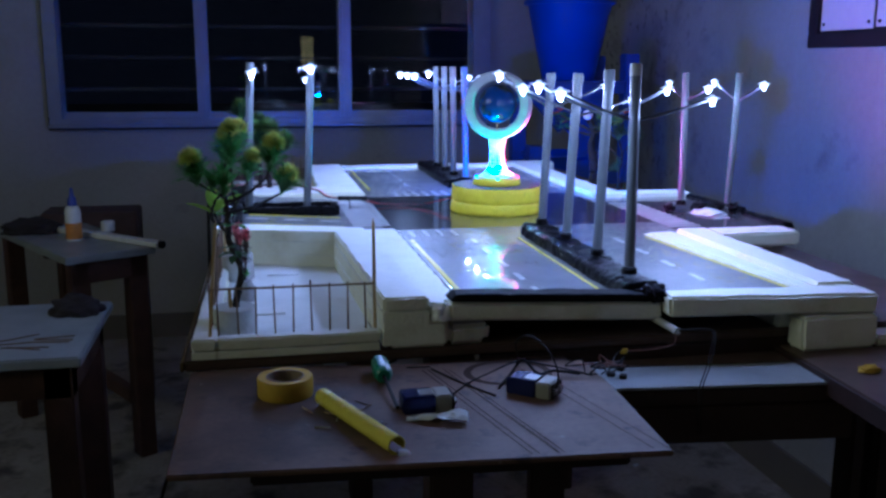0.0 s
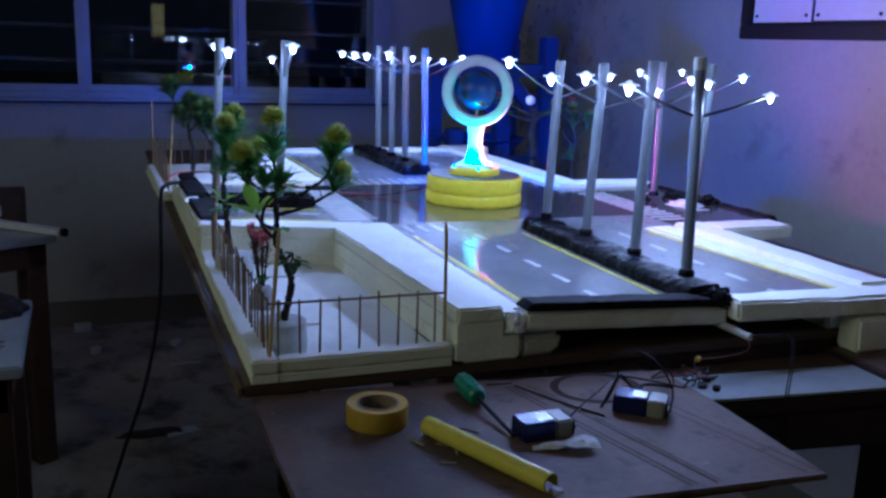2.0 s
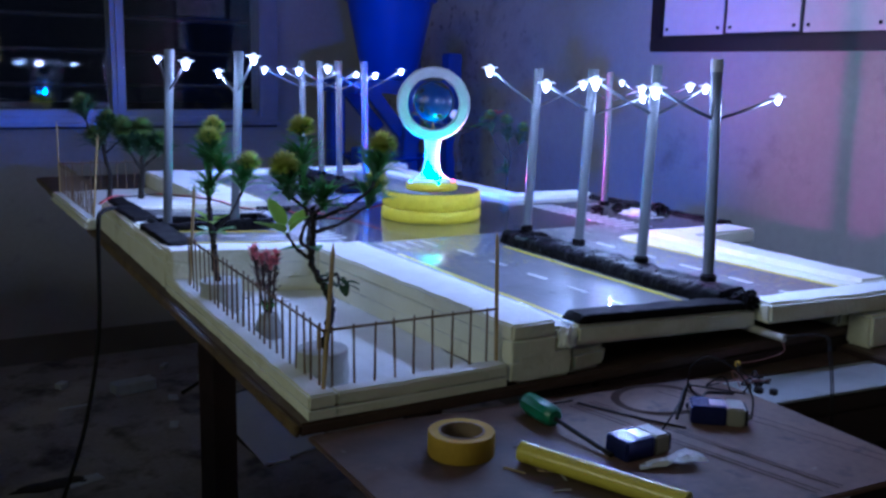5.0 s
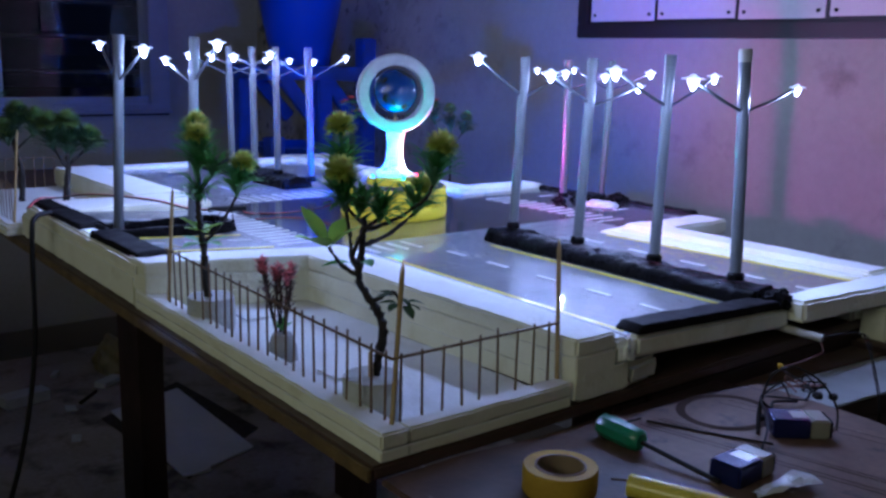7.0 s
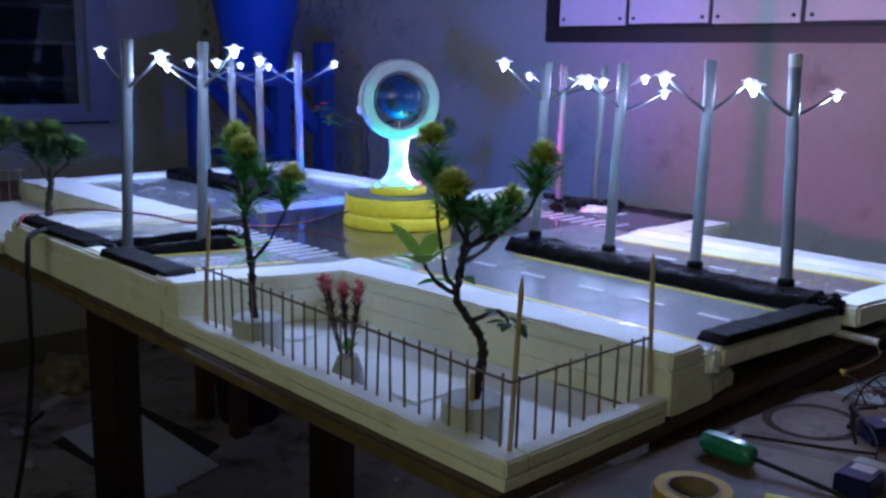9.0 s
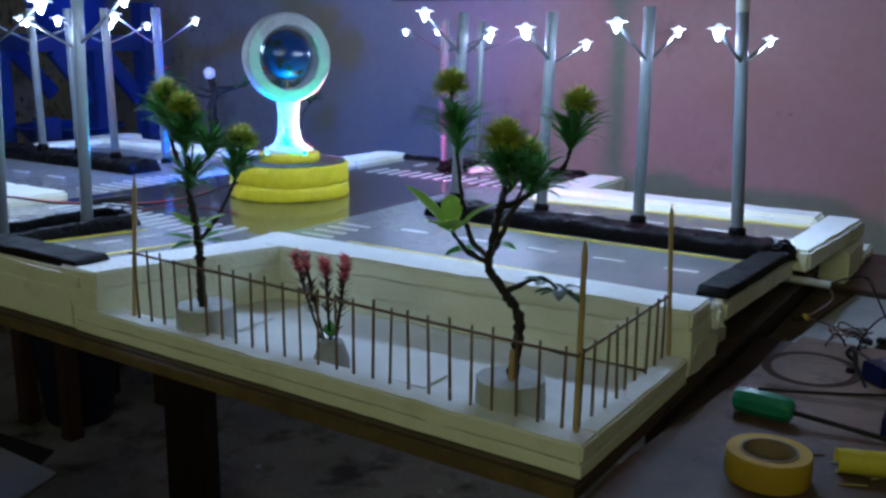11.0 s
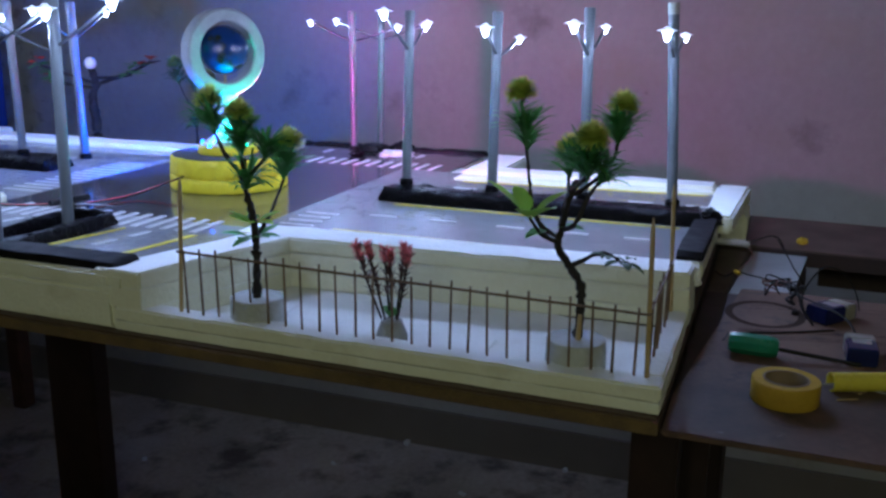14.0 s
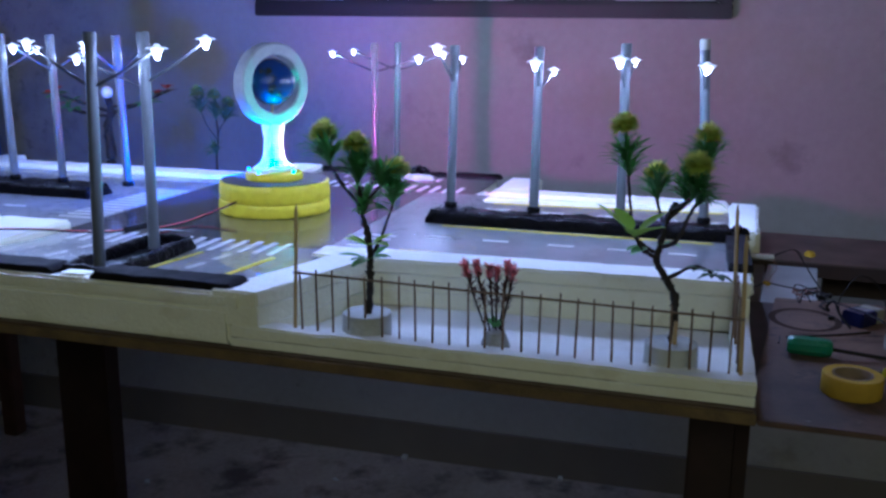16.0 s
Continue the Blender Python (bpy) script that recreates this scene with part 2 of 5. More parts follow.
PAPER = material("white_board_panel", (0.58, 0.58, 0.58), (0.50, 0.50, 0.51), rough=0.55, scale=6, fine=60, bump=0.05)
BLUE_PLASTIC = material("blue_plastic", (0.02, 0.06, 0.36), (0.015, 0.045, 0.28), rough=0.35, scale=8, bump=0.05)
BLUE_PAINT = material("blue_painted_wood", (0.02, 0.05, 0.26), (0.015, 0.035, 0.18), rough=0.5, scale=25, bump=0.3)
TAPE = material("yellow_tape", (0.50, 0.32, 0.02), (0.38, 0.24, 0.02), shine=0.15, rough=0.6, bump=0.05)
TAPE_CORE = material("tape_core_card", (0.24, 0.17, 0.10), rough=0.8)
STRAW_YELLOW = material("yellow_plastic_handle", (0.72, 0.62, 0.05), (0.62, 0.52, 0.04), rough=0.25, bump=0.05, coat=0.4)
GREEN_PLASTIC = material("green_plastic", (0.02, 0.22, 0.13), (0.015, 0.16, 0.09), rough=0.3, bump=0.05, coat=0.3)
BATTERY_BLUE = material("blue_battery_foil", (0.018, 0.026, 0.13), (0.012, 0.018, 0.09), rough=0.22, metal=0.4, bump=0.03)
BATTERY_SILVER = material("silver_battery_foil", (0.55, 0.56, 0.55), rough=0.25, metal=0.6, bump=0.03)
BATTERY_CREAM = material("cream_battery_print", (0.30, 0.29, 0.24), rough=0.35, bump=0.03)
BLACK_RUBBER = material("black_cable", (0.012, 0.011, 0.011), shine=0.2, rough=0.55, bump=0.05)
COPPER_WIRE = material("dull_pink_wire", (0.22, 0.10, 0.08), rough=0.45, bump=0.05)
TAN_PLASTIC = material("tan_plastic_film", (0.30, 0.25, 0.12), (0.16, 0.13, 0.06), rough=0.35, scale=30, bump=0.6, depth=0.004)
# Blue plastic with the shade near the floor mixed into its colour.
BLUE_IN_SHADE = material("blue_plastic_in_shade", (0.010, 0.014, 0.050), (0.007, 0.010, 0.032), rough=0.6, scale=20, bump=0.1)
RED_WIRE = material("red_wire", (0.70, 0.05, 0.05), rough=0.4, bump=0.05)
CLEAR_TAPE = material("crumpled_clear_tape", (0.6, 0.62, 0.62), rough=0.15, bump=0.6, depth=0.003)
GLUE_WHITE = material("white_glue_bottle", (0.75, 0.74, 0.68), rough=0.35, bump=0.03)
GLUE_ORANGE = material("orange_bottle_label", (0.62, 0.24, 0.04), rough=0.45, bump=0.03)
GLUE_BLUE = material("blue_bottle_cap", (0.03, 0.05, 0.30), rough=0.35, bump=0.03)
INK = material("dark_ink", (0.065, 0.046, 0.038), rough=0.95, shine=0.0)
CLOTH = material("dark_cloth", (0.03, 0.022, 0.022), rough=0.9, scale=40, bump=0.8, depth=0.01)
WOOD_BOX = material("dark_wood_box", (0.06, 0.03, 0.022), rough=0.6)
NIGHT = material("night_wall", (0.02, 0.02, 0.02), rough=0.9)


def glass_material(name):
    m = bpy.data.materials.new(name)
    m.use_nodes = True
    p = m.node_tree.nodes["Principled BSDF"]
    p.inputs["Base Color"].default_value = (0.85, 0.88, 0.9, 1)
    p.inputs["Roughness"].default_value = 0.0
    p.inputs["Transmission Weight"].default_value = 1.0
    p.inputs["IOR"].default_value = 1.5
    return m


GLASS = glass_material("window_glass")


def globe_material():
    m = bpy.data.materials.new("painted_globe")
    m.use_nodes = True
    n, l = m.node_tree.nodes, m.node_tree.links
    p = n["Principled BSDF"]
    co, noise_t, ramp = n.new("ShaderNodeTexCoord"), n.new("ShaderNodeTexNoise"), n.new("ShaderNodeValToRGB")
    noise_t.inputs["Scale"].default_value, noise_t.inputs["Detail"].default_value = 26.0, 3.0
    l.new(co.outputs["Object"], noise_t.inputs["Vector"])
    e = ramp.color_ramp.elements
    e[0].position, e[0].color = 0.50, (0.006, 0.03, 0.12, 1)
    e[1].position, e[1].color = 0.56, (0.012, 0.018, 0.012, 1)
    l.new(noise_t.outputs["Fac"], ramp.inputs["Fac"])
    l.new(ramp.outputs["Color"], p.inputs["Base Color"])
    p.inputs["Roughness"].default_value = 0.22
    return m


GLOBE = globe_material()


# ---- shape helpers ----
def thing(name, label, category, group="", kind="", at=(0, 0, 0)):
    ob = new(name)
    ob.location = at
    ob.empty_display_size = 0.02
    return tagged(ob, label, category, group, kind)


def finish(name, bm, mats, parent=None, label="", smooth=False):
    me = bpy.data.meshes.new(name)
    if smooth:
        for f in bm.faces:
            f.smooth = True
    bm.normal_update()
    bm.to_mesh(me)
    bm.free()
    for m in mats if isinstance(mats, (list, tuple)) else [mats]:
        me.materials.append(m)
    me.set_sharp_from_angle(angle=radians(42))
    ob = new(name, me)
    if parent is not None:
        ob.parent = parent
        ob.matrix_parent_inverse = Matrix.Translation(parent.matrix_basis.translation).inverted() if parent.parent is None else Matrix()
        if parent.parent is not None:
            ob.matrix_parent_inverse = Matrix()
    if label:
        ob["label"] = label
    return ob


def part(name, bm, mats, parent, label="", smooth=False):
    return finish(name, bm, mats, parent, label, smooth)


def box(x0, x1, y0, y1, z0, z1, bevel=0.0, bm=None, mat=0):
    bm = bm or bmesh.new()
    vs = [bm.verts.new(v) for v in ((x0, y0, z0), (x1, y0, z0), (x1, y1, z0), (x0, y1, z0), (x0, y0, z1), (x1, y0, z1), (x1, y1, z1), (x0, y1, z1))]
    fs = [bm.faces.new([vs[i] for i in q]) for q in ((3, 2, 1, 0), (4, 5, 6, 7), (0, 1, 5, 4), (1, 2, 6, 5), (2, 3, 7, 6), (3, 0, 4, 7))]
    for f in fs:
        f.material_index = mat
    if bevel:
        es = list({e for f in fs for e in f.edges})
        for f in bmesh.ops.bevel(bm, geom=es, offset=bevel, segments=2, affect="EDGES")["faces"]:
            f.material_index = mat
    return bm


def rough_box(x0, x1, y0, y1, z0, z1, cell=0.012, amount=0.0008, bevel=0.0025):
    """A hand-cut block: softened edges and slightly uneven faces. Faces that look up carry material 0, the sides 1."""
    bm = box(x0, x1, y0, y1, z0, z1, bevel)
    long = [e for e in bm.edges if e.calc_length() > cell * 1.5]
    for _ in range(6):
        long = [e for e in bm.edges if e.calc_length() > cell * 1.8]
        if not long or len(bm.verts) > 4000:
            break
        bmesh.ops.subdivide_edges(bm, edges=long, cuts=1, use_grid_fill=True)
    for v in bm.verts:
        n = noise.noise_vector(v.co * 45)
        m = noise.noise_vector(v.co * 160)
        n = n + m * 0.55
        v.co += Vector((n.x, n.y, n.z)) * amount if v.co.z > z0 + 0.002 else Vector((n.x, n.y, 0)) * amount
    bm.normal_update()
    for f in bm.faces:
        f.material_index = 0 if f.normal.z > 0.6 else 1
    return bm


def rod(a, b, r0, r1=None, sides=10, bm=None, mat=0):
    bm = bm or bmesh.new()
    a, b = Vector(a), Vector(b)
    r1 = r0 if r1 is None else r1
    q = (b - a).to_track_quat("Z", "Y")
    rings = []
    for c, r in ((a, r0), (b, r1)):
        rings.append([bm.verts.new(c + q @ Vector((r * math.cos(2 * math.pi * k / sides), r * math.sin(2 * math.pi * k / sides), 0))) for k in range(sides)])
    for k in range(sides):
        f = bm.faces.new((rings[0][k], rings[0][(k + 1) % sides], rings[1][(k + 1) % sides], rings[1][k]))
        f.smooth, f.material_index = True, mat
    for ring, flip in ((rings[0], True), (rings[1], False)):
        f = bm.faces.new(ring[::-1] if flip else ring)
        f.material_index = mat
    return bm


def lathe(profile, at, sides=40, bm=None, mat=0, axis=None):
    """Turns (radius, height) pairs round the upright axis through at."""
    bm = bm or bmesh.new()
    at = Vector(at)
    rings = []
    for r, z in profile:
        if r < 1e-6:
            rings.append([bm.verts.new(at + Vector((0, 0, z)))])
        else:
            rings.append([bm.verts.new(at + Vector((r * math.cos(2 * math.pi * k / sides), r * math.sin(2 * math.pi * k / sides), z))) for k in range(sides)])
    for p, q in zip(rings, rings[1:]):
        for k in range(sides):
            a, b = p[k % len(p)], p[(k + 1) % len(p)]
            c, d = q[(k + 1) % len(q)], q[k % len(q)]
            vs = []
            for v in (a, b, c, d):
                if v not in vs:
                    vs.append(v)
            if len(vs) > 2:
                f = bm.faces.new(vs)
                f.smooth, f.material_index = True, mat
    return bm


def tube(points, radius, sides=6, bm=None, mat=0, taper=1.0, steps=6):
    """A bent rod through points, smoothed."""
    pts = [Vector(p) for p in points]
    dense = []
    for i in range(len(pts) - 1):
        p0, p1, p2, p3 = pts[max(i - 1, 0)], pts[i], pts[i + 1], pts[min(i + 2, len(pts) - 1)]
        for k in range(steps):
            u = k / steps
            dense.append(0.5 * (2 * p1 + (p2 - p0) * u + (2 * p0 - 5 * p1 + 4 * p2 - p3) * u * u + (3 * p1 - p0 - 3 * p2 + p3) * u ** 3))
    dense.append(pts[-1])
    bm = bm or bmesh.new()
    rings = []
    for i, c in enumerate(dense):
        d = (dense[min(i + 1, len(dense) - 1)] - dense[max(i - 1, 0)]).normalized()
        q = d.to_track_quat("Z", "Y")
        r = radius * (1 + (taper - 1) * i / (len(dense) - 1))
        rings.append([bm.verts.new(c + q @ Vector((r * math.cos(2 * math.pi * k / sides), r * math.sin(2 * math.pi * k / sides), 0))) for k in range(sides)])
    for p, q in zip(rings, rings[1:]):
        for k in range(sides):
            f = bm.faces.new((p[k], p[(k + 1) % sides], q[(k + 1) % sides], q[k]))
            f.smooth, f.material_index = True, mat
    bm.faces.new(rings[0][::-1]).material_index = mat
    bm.faces.new(rings[-1]).material_index = mat
    return bm


def structure(name, bm, mats, label, category):
    return tagged(finish(name, bm, mats), label, category, kind="structure")


# ---- the room ----
WX, WY, SY, LX, TOP = 1.44, 3.87, -4.9, -2.7, 2.9
structure("floor", box(LX - 0.2, WX + 0.2, SY - 0.2, WY + 0.2, -0.15, 0.0), FLOOR, "dusty grey cement floor with scraps on it", "floor")
structure("ceiling", box(LX - 0.2, WX + 0.2, SY - 0.2, WY + 0.2, TOP, TOP + 0.15), CEIL, "plain pale painted ceiling", "ceiling")
structure("wall_east", box(WX, WX + 0.2, SY, WY, 0, TOP), WALL, "cream painted wall with stains and scuffs", "wall")
# Unseen opening, added to the west wall to hold a fill lamp.
FILL_GAP = (-0.6, 1.2, 1.75, 2.35)
bm = box(LX - 0.2, LX, SY, FILL_GAP[0], 0, TOP)
box(LX - 0.2, LX, FILL_GAP[1], WY, 0, TOP, bm=bm)
box(LX - 0.2, LX, FILL_GAP[0], FILL_GAP[1], 0, FILL_GAP[2], bm=bm)
box(LX - 0.2, LX, FILL_GAP[0], FILL_GAP[1], FILL_GAP[3], TOP, bm=bm)
structure("wall_west", bm, WALL_PLAIN, "cream painted wall with an added opening for the fill lamp", "wall")
# Added warm fill lamp that brightens the foam sides and the floor.
west_fill = bpy.data.lights.new("west_fill_light", "AREA")
west_fill.shape, west_fill.size, west_fill.size_y = "RECTANGLE", 1.8, 0.6
west_fill.energy, west_fill.color = FILL_W, (0.96, 0.95, 0.50)
new("west_fill_light", west_fill).matrix_basis = look((LX - 0.05, 0.3, 2.05), (LX + 1, 0.3, 2.05))
WIN = (-0.690, 1.055, 0.876, 2.15)
bm = box(LX, WIN[0], WY, WY + 0.2, 0, TOP)
box(WIN[1], WX + 0.2, WY, WY + 0.2, 0, TOP, bm=bm)
box(WIN[0], WIN[1], WY, WY + 0.2, 0, WIN[2], bm=bm)
box(WIN[0], WIN[1], WY, WY + 0.2, WIN[3], TOP, bm=bm)
structure("wall_north", bm, WALL_PLAIN, "cream painted wall with a wide window", "wall")
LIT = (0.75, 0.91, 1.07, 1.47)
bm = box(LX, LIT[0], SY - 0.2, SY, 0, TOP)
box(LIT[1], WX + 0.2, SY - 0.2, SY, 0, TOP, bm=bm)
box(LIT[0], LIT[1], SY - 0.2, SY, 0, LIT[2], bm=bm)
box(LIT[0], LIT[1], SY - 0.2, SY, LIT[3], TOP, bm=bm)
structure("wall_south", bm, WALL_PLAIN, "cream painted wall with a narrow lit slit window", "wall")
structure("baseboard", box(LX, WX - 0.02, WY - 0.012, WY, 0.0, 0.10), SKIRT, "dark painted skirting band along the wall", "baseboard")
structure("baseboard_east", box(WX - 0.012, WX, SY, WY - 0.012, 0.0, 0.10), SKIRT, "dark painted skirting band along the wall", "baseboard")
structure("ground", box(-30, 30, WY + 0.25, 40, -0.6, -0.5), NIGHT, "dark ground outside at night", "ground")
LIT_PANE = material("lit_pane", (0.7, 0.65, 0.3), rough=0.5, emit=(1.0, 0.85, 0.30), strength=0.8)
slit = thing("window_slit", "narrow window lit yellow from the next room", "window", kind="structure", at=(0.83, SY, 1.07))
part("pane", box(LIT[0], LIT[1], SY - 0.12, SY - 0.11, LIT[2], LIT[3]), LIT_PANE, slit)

win = thing("window_1", "wide aluminium window with three panes, dark night behind", "window", kind="structure", at=(0.16, WY, WIN[2]))
x0, x1, z0, z1 = WIN
FY0, FY1 = WY - 0.045, WY + 0.06
part("window_sill", box(x0 - 0.004, x1 + 0.004, WY - 0.060, WY - 0.002, z0 - 0.012, z0 - 0.001, 0.003), ALU, win)
part("window_frame", box(x0, x1, FY0, FY1, z0, z0 + 0.022, 0.004), ALU, win)
part("window_frame", box(x0, x1, FY0, FY1, z1 - 0.06, z1, 0.004), ALU, win)
for a, b in ((x0, x0 + 0.05), (x1 - 0.075, x1)):
    part("window_frame", box(a, b, FY0, FY1, z0 + 0.022, z1 - 0.06, 0.004), ALU, win)
# The shadow line round the frame, put in as thin black strips.
part("shadow_gap", box(x0 - 0.008, x0 - 0.0005, WY - 0.012, WY - 0.0005, z0 - 0.02, z1, 0.002), BLACK_RUBBER, win, "black strip standing for the shadow gap beside the frame")
part("shadow_gap", box(x0 - 0.008, x1 + 0.006, WY - 0.014, WY - 0.0005, z0 - 0.022, z0 - 0.0125, 0.002), BLACK_RUBBER, win, "black strip standing for the shadow gap under the sill")
for c in (-0.11, 0.452):
    part("mullion", box(c - 0.024, c + 0.024, FY0 + 0.01, FY1, z0 + 0.022, z1 - 0.06, 0.004), ALU, win)
    part("mullion_lip", box(c - 0.009, c + 0.009, FY0 - 0.004, FY0 + 0.01, z0 + 0.022, z1 - 0.06, 0.002), ALU, win)
for a, b in ((x0 + 0.05, -0.134), (-0.086, 0.428), (0.476, x1 - 0.075)):
    ob = part("pane", box(a, b, WY - 0.005, WY, z0 + 0.022, z1 - 0.06), GLASS, win)
    ob.visible_shadow = False
    part("sash", box(a, b, WY - 0.02, WY + 0.01, z0 + 0.022, z0 + 0.047, 0.003), ALU, win)
for k in range(9):
    z = z0 + 0.132 + 0.125 * k
    part("security_bar", rod((x0 + 0.02, WY + 0.10, z), (x1 - 0.02, WY + 0.10, z), 0.008, sides=6), IRON, win)

board = thing("notice_board", "wall notice board with white panels in a dark wooden frame", "notice board", at=(WX, 1.54, 1.15))
BX = WX - 0.022
for y0, y1, z0, z1 in ((0.967, 2.12, 1.152, 1.186), (0.967, 2.12, 1.75, 1.785), (0.967, 1.0, 1.186, 1.75), (2.087, 2.12, 1.186, 1.75)):
    part("frame", box(BX, WX, y0, y1, z0, z1, 0.003), BOARD_FRAME, board)
part("backing", box(WX - 0.008, WX, 1.0, 2.087, 1.186, 1.75), BOARD_FRAME, board)
for k, (y0, y1) in enumerate(((1.885, 2.082), (1.667, 1.875), (1.458, 1.657), (1.235, 1.448), (1.006, 1.225))):
    p = part("panel", box(WX - 0.012, WX - 0.008, y0, y1, 1.192 + 0.003 * (k % 2), 1.745, 0.001), PAPER, board)
    for yy in (y0 + 0.014, y1 - 0.014):
        part("pin", lathe([(0.0, 0.0), (0.004, 0.0), (0.004, 0.003), (0.0, 0.004)], (0, 0, 0), 10), BLACK_RUBBER, p).matrix_local = pose(WX - 0.012, yy, 1.207, 0, -90, 0)

# ---- tables ----
TZ, DESK_Z, FORM_Z, BENCH_Z = 0.8095, 0.7945, 0.7835, 0.7900


def slab(corners, z0, z1, bevel=0.002):
    """A flat board with the given outline."""
    bm = bmesh.new()
    lo, hi = [bm.verts.new((x, y, z0)) for x, y in corners], [bm.verts.new((x, y, z1)) for x, y in corners]
    bm.faces.new(lo[::-1]), bm.faces.new(hi)
    for k in range(len(corners)):
        m = (k + 1) % len(corners)
        bm.faces.new((lo[k], lo[m], hi[m], hi[k]))
    bmesh.ops.recalc_face_normals(bm, faces=bm.faces[:])
    bmesh.ops.bevel(bm, geom=bm.edges[:], offset=bevel, segments=2, affect="EDGES")
    return bm


def lean_box(x0, x1, y0, y1, z0, z1, slope, bevel=0.002):
    """A bar along y whose x drifts by slope for each metre."""
    bm = box(x0, x1, y0, y1, z0, z1, bevel)
    for v in bm.verts:
        v.co.x += slope * (v.co.y - y0)
    return bm


def table(label, x0, x1, y0, y1, top, legs, mat, thick=0.022, apron=True, inset=0.03, group="work tables"):
    t = thing("table", label, "table", group, at=((x0 + x1) / 2, (y0 + y1) / 2, 0))
    part("tabletop", slab([(x0, y0), (x1, y0), (x1, y1), (x0 + 0.02 * (y1 - y0), y1)], top - thick, top, 0.002), mat, t)
    part("lipping", lean_box(x0 - 0.004, x0 - 0.0003, y0, y1, top - thick, top - 0.001, 0.02, 0.0008), EDGE_WOOD, t)
    if apron:
        for a, b, c, d in ((x0 + inset, x1 - inset, y0 + inset, y0 + inset + 0.02), (x0 + inset, x1 - inset, y1 - inset - 0.02, y1 - inset)):
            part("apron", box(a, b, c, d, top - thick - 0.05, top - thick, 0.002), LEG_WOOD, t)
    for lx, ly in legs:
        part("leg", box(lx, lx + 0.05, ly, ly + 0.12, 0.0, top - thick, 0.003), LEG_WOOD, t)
    return t


work_table = table("large brown wooden table with dark inset legs carrying the model", -0.0055, 0.955, 0.947, 2.76, TZ, ((0.290, 2.188), (0.825, 2.195)), WOOD, thick=0.011, apron=False)
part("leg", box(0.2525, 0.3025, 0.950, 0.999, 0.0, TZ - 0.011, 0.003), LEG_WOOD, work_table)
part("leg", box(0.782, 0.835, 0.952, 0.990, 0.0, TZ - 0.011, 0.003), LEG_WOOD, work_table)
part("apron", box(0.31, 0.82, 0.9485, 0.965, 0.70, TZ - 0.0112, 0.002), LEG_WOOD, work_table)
part("front_leaf", slab([(0.4115, 0.9275), (0.661, 0.904), (0.661, 0.9465), (0.4115, 0.9465)], FORM_Z - 0.013, FORM_Z - 0.0005), WOOD, work_table)
desk = thing("desk", "narrow desk with a pale formica top and dark apron", "desk", at=(0.40, 0.83, 0))
part("desktop", slab([(0.4045, 0.858), (0.661, 0.831), (0.661, 0.901), (0.4115, 0.925)], FORM_Z - 0.003, FORM_Z, 0.0008), FORMICA, desk)
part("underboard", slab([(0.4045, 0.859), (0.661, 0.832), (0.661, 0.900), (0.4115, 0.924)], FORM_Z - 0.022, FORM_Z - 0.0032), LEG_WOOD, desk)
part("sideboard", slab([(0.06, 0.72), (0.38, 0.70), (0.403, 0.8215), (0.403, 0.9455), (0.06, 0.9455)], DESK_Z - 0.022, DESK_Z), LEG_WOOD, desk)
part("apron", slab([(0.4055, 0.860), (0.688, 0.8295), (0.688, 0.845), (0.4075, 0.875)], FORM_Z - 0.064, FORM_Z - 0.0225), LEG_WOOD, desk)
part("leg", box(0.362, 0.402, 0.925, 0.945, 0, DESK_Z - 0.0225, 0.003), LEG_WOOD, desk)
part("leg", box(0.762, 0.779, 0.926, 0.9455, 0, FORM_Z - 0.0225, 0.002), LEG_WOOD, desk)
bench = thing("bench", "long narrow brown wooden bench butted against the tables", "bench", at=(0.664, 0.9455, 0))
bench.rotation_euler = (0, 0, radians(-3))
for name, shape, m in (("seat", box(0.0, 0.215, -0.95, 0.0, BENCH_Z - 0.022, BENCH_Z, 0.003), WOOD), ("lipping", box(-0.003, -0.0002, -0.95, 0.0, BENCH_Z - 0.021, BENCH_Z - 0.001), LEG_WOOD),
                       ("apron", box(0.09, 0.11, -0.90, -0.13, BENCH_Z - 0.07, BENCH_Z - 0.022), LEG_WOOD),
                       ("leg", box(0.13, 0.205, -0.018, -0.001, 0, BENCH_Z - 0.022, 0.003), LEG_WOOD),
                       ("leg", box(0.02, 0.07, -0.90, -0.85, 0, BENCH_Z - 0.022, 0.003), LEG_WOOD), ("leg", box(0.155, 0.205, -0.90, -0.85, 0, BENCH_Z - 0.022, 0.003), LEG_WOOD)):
    part(name, shape, m, bench).matrix_parent_inverse = Matrix()

bm = slab([(-0.003, 0.694), (0.402, 0.664), (0.412, 0.820), (0.4105, 0.907), (0.075, 0.9455), (0.001, 0.9455)], DESK_Z, DESK_Z + 0.005, 0.0012)
tagged(finish("hardboard_sheet", bm, HARDBOARD), "dusty brown hardboard sheet with ink marks on the desk", "board")
BZ = DESK_Z + 0.005


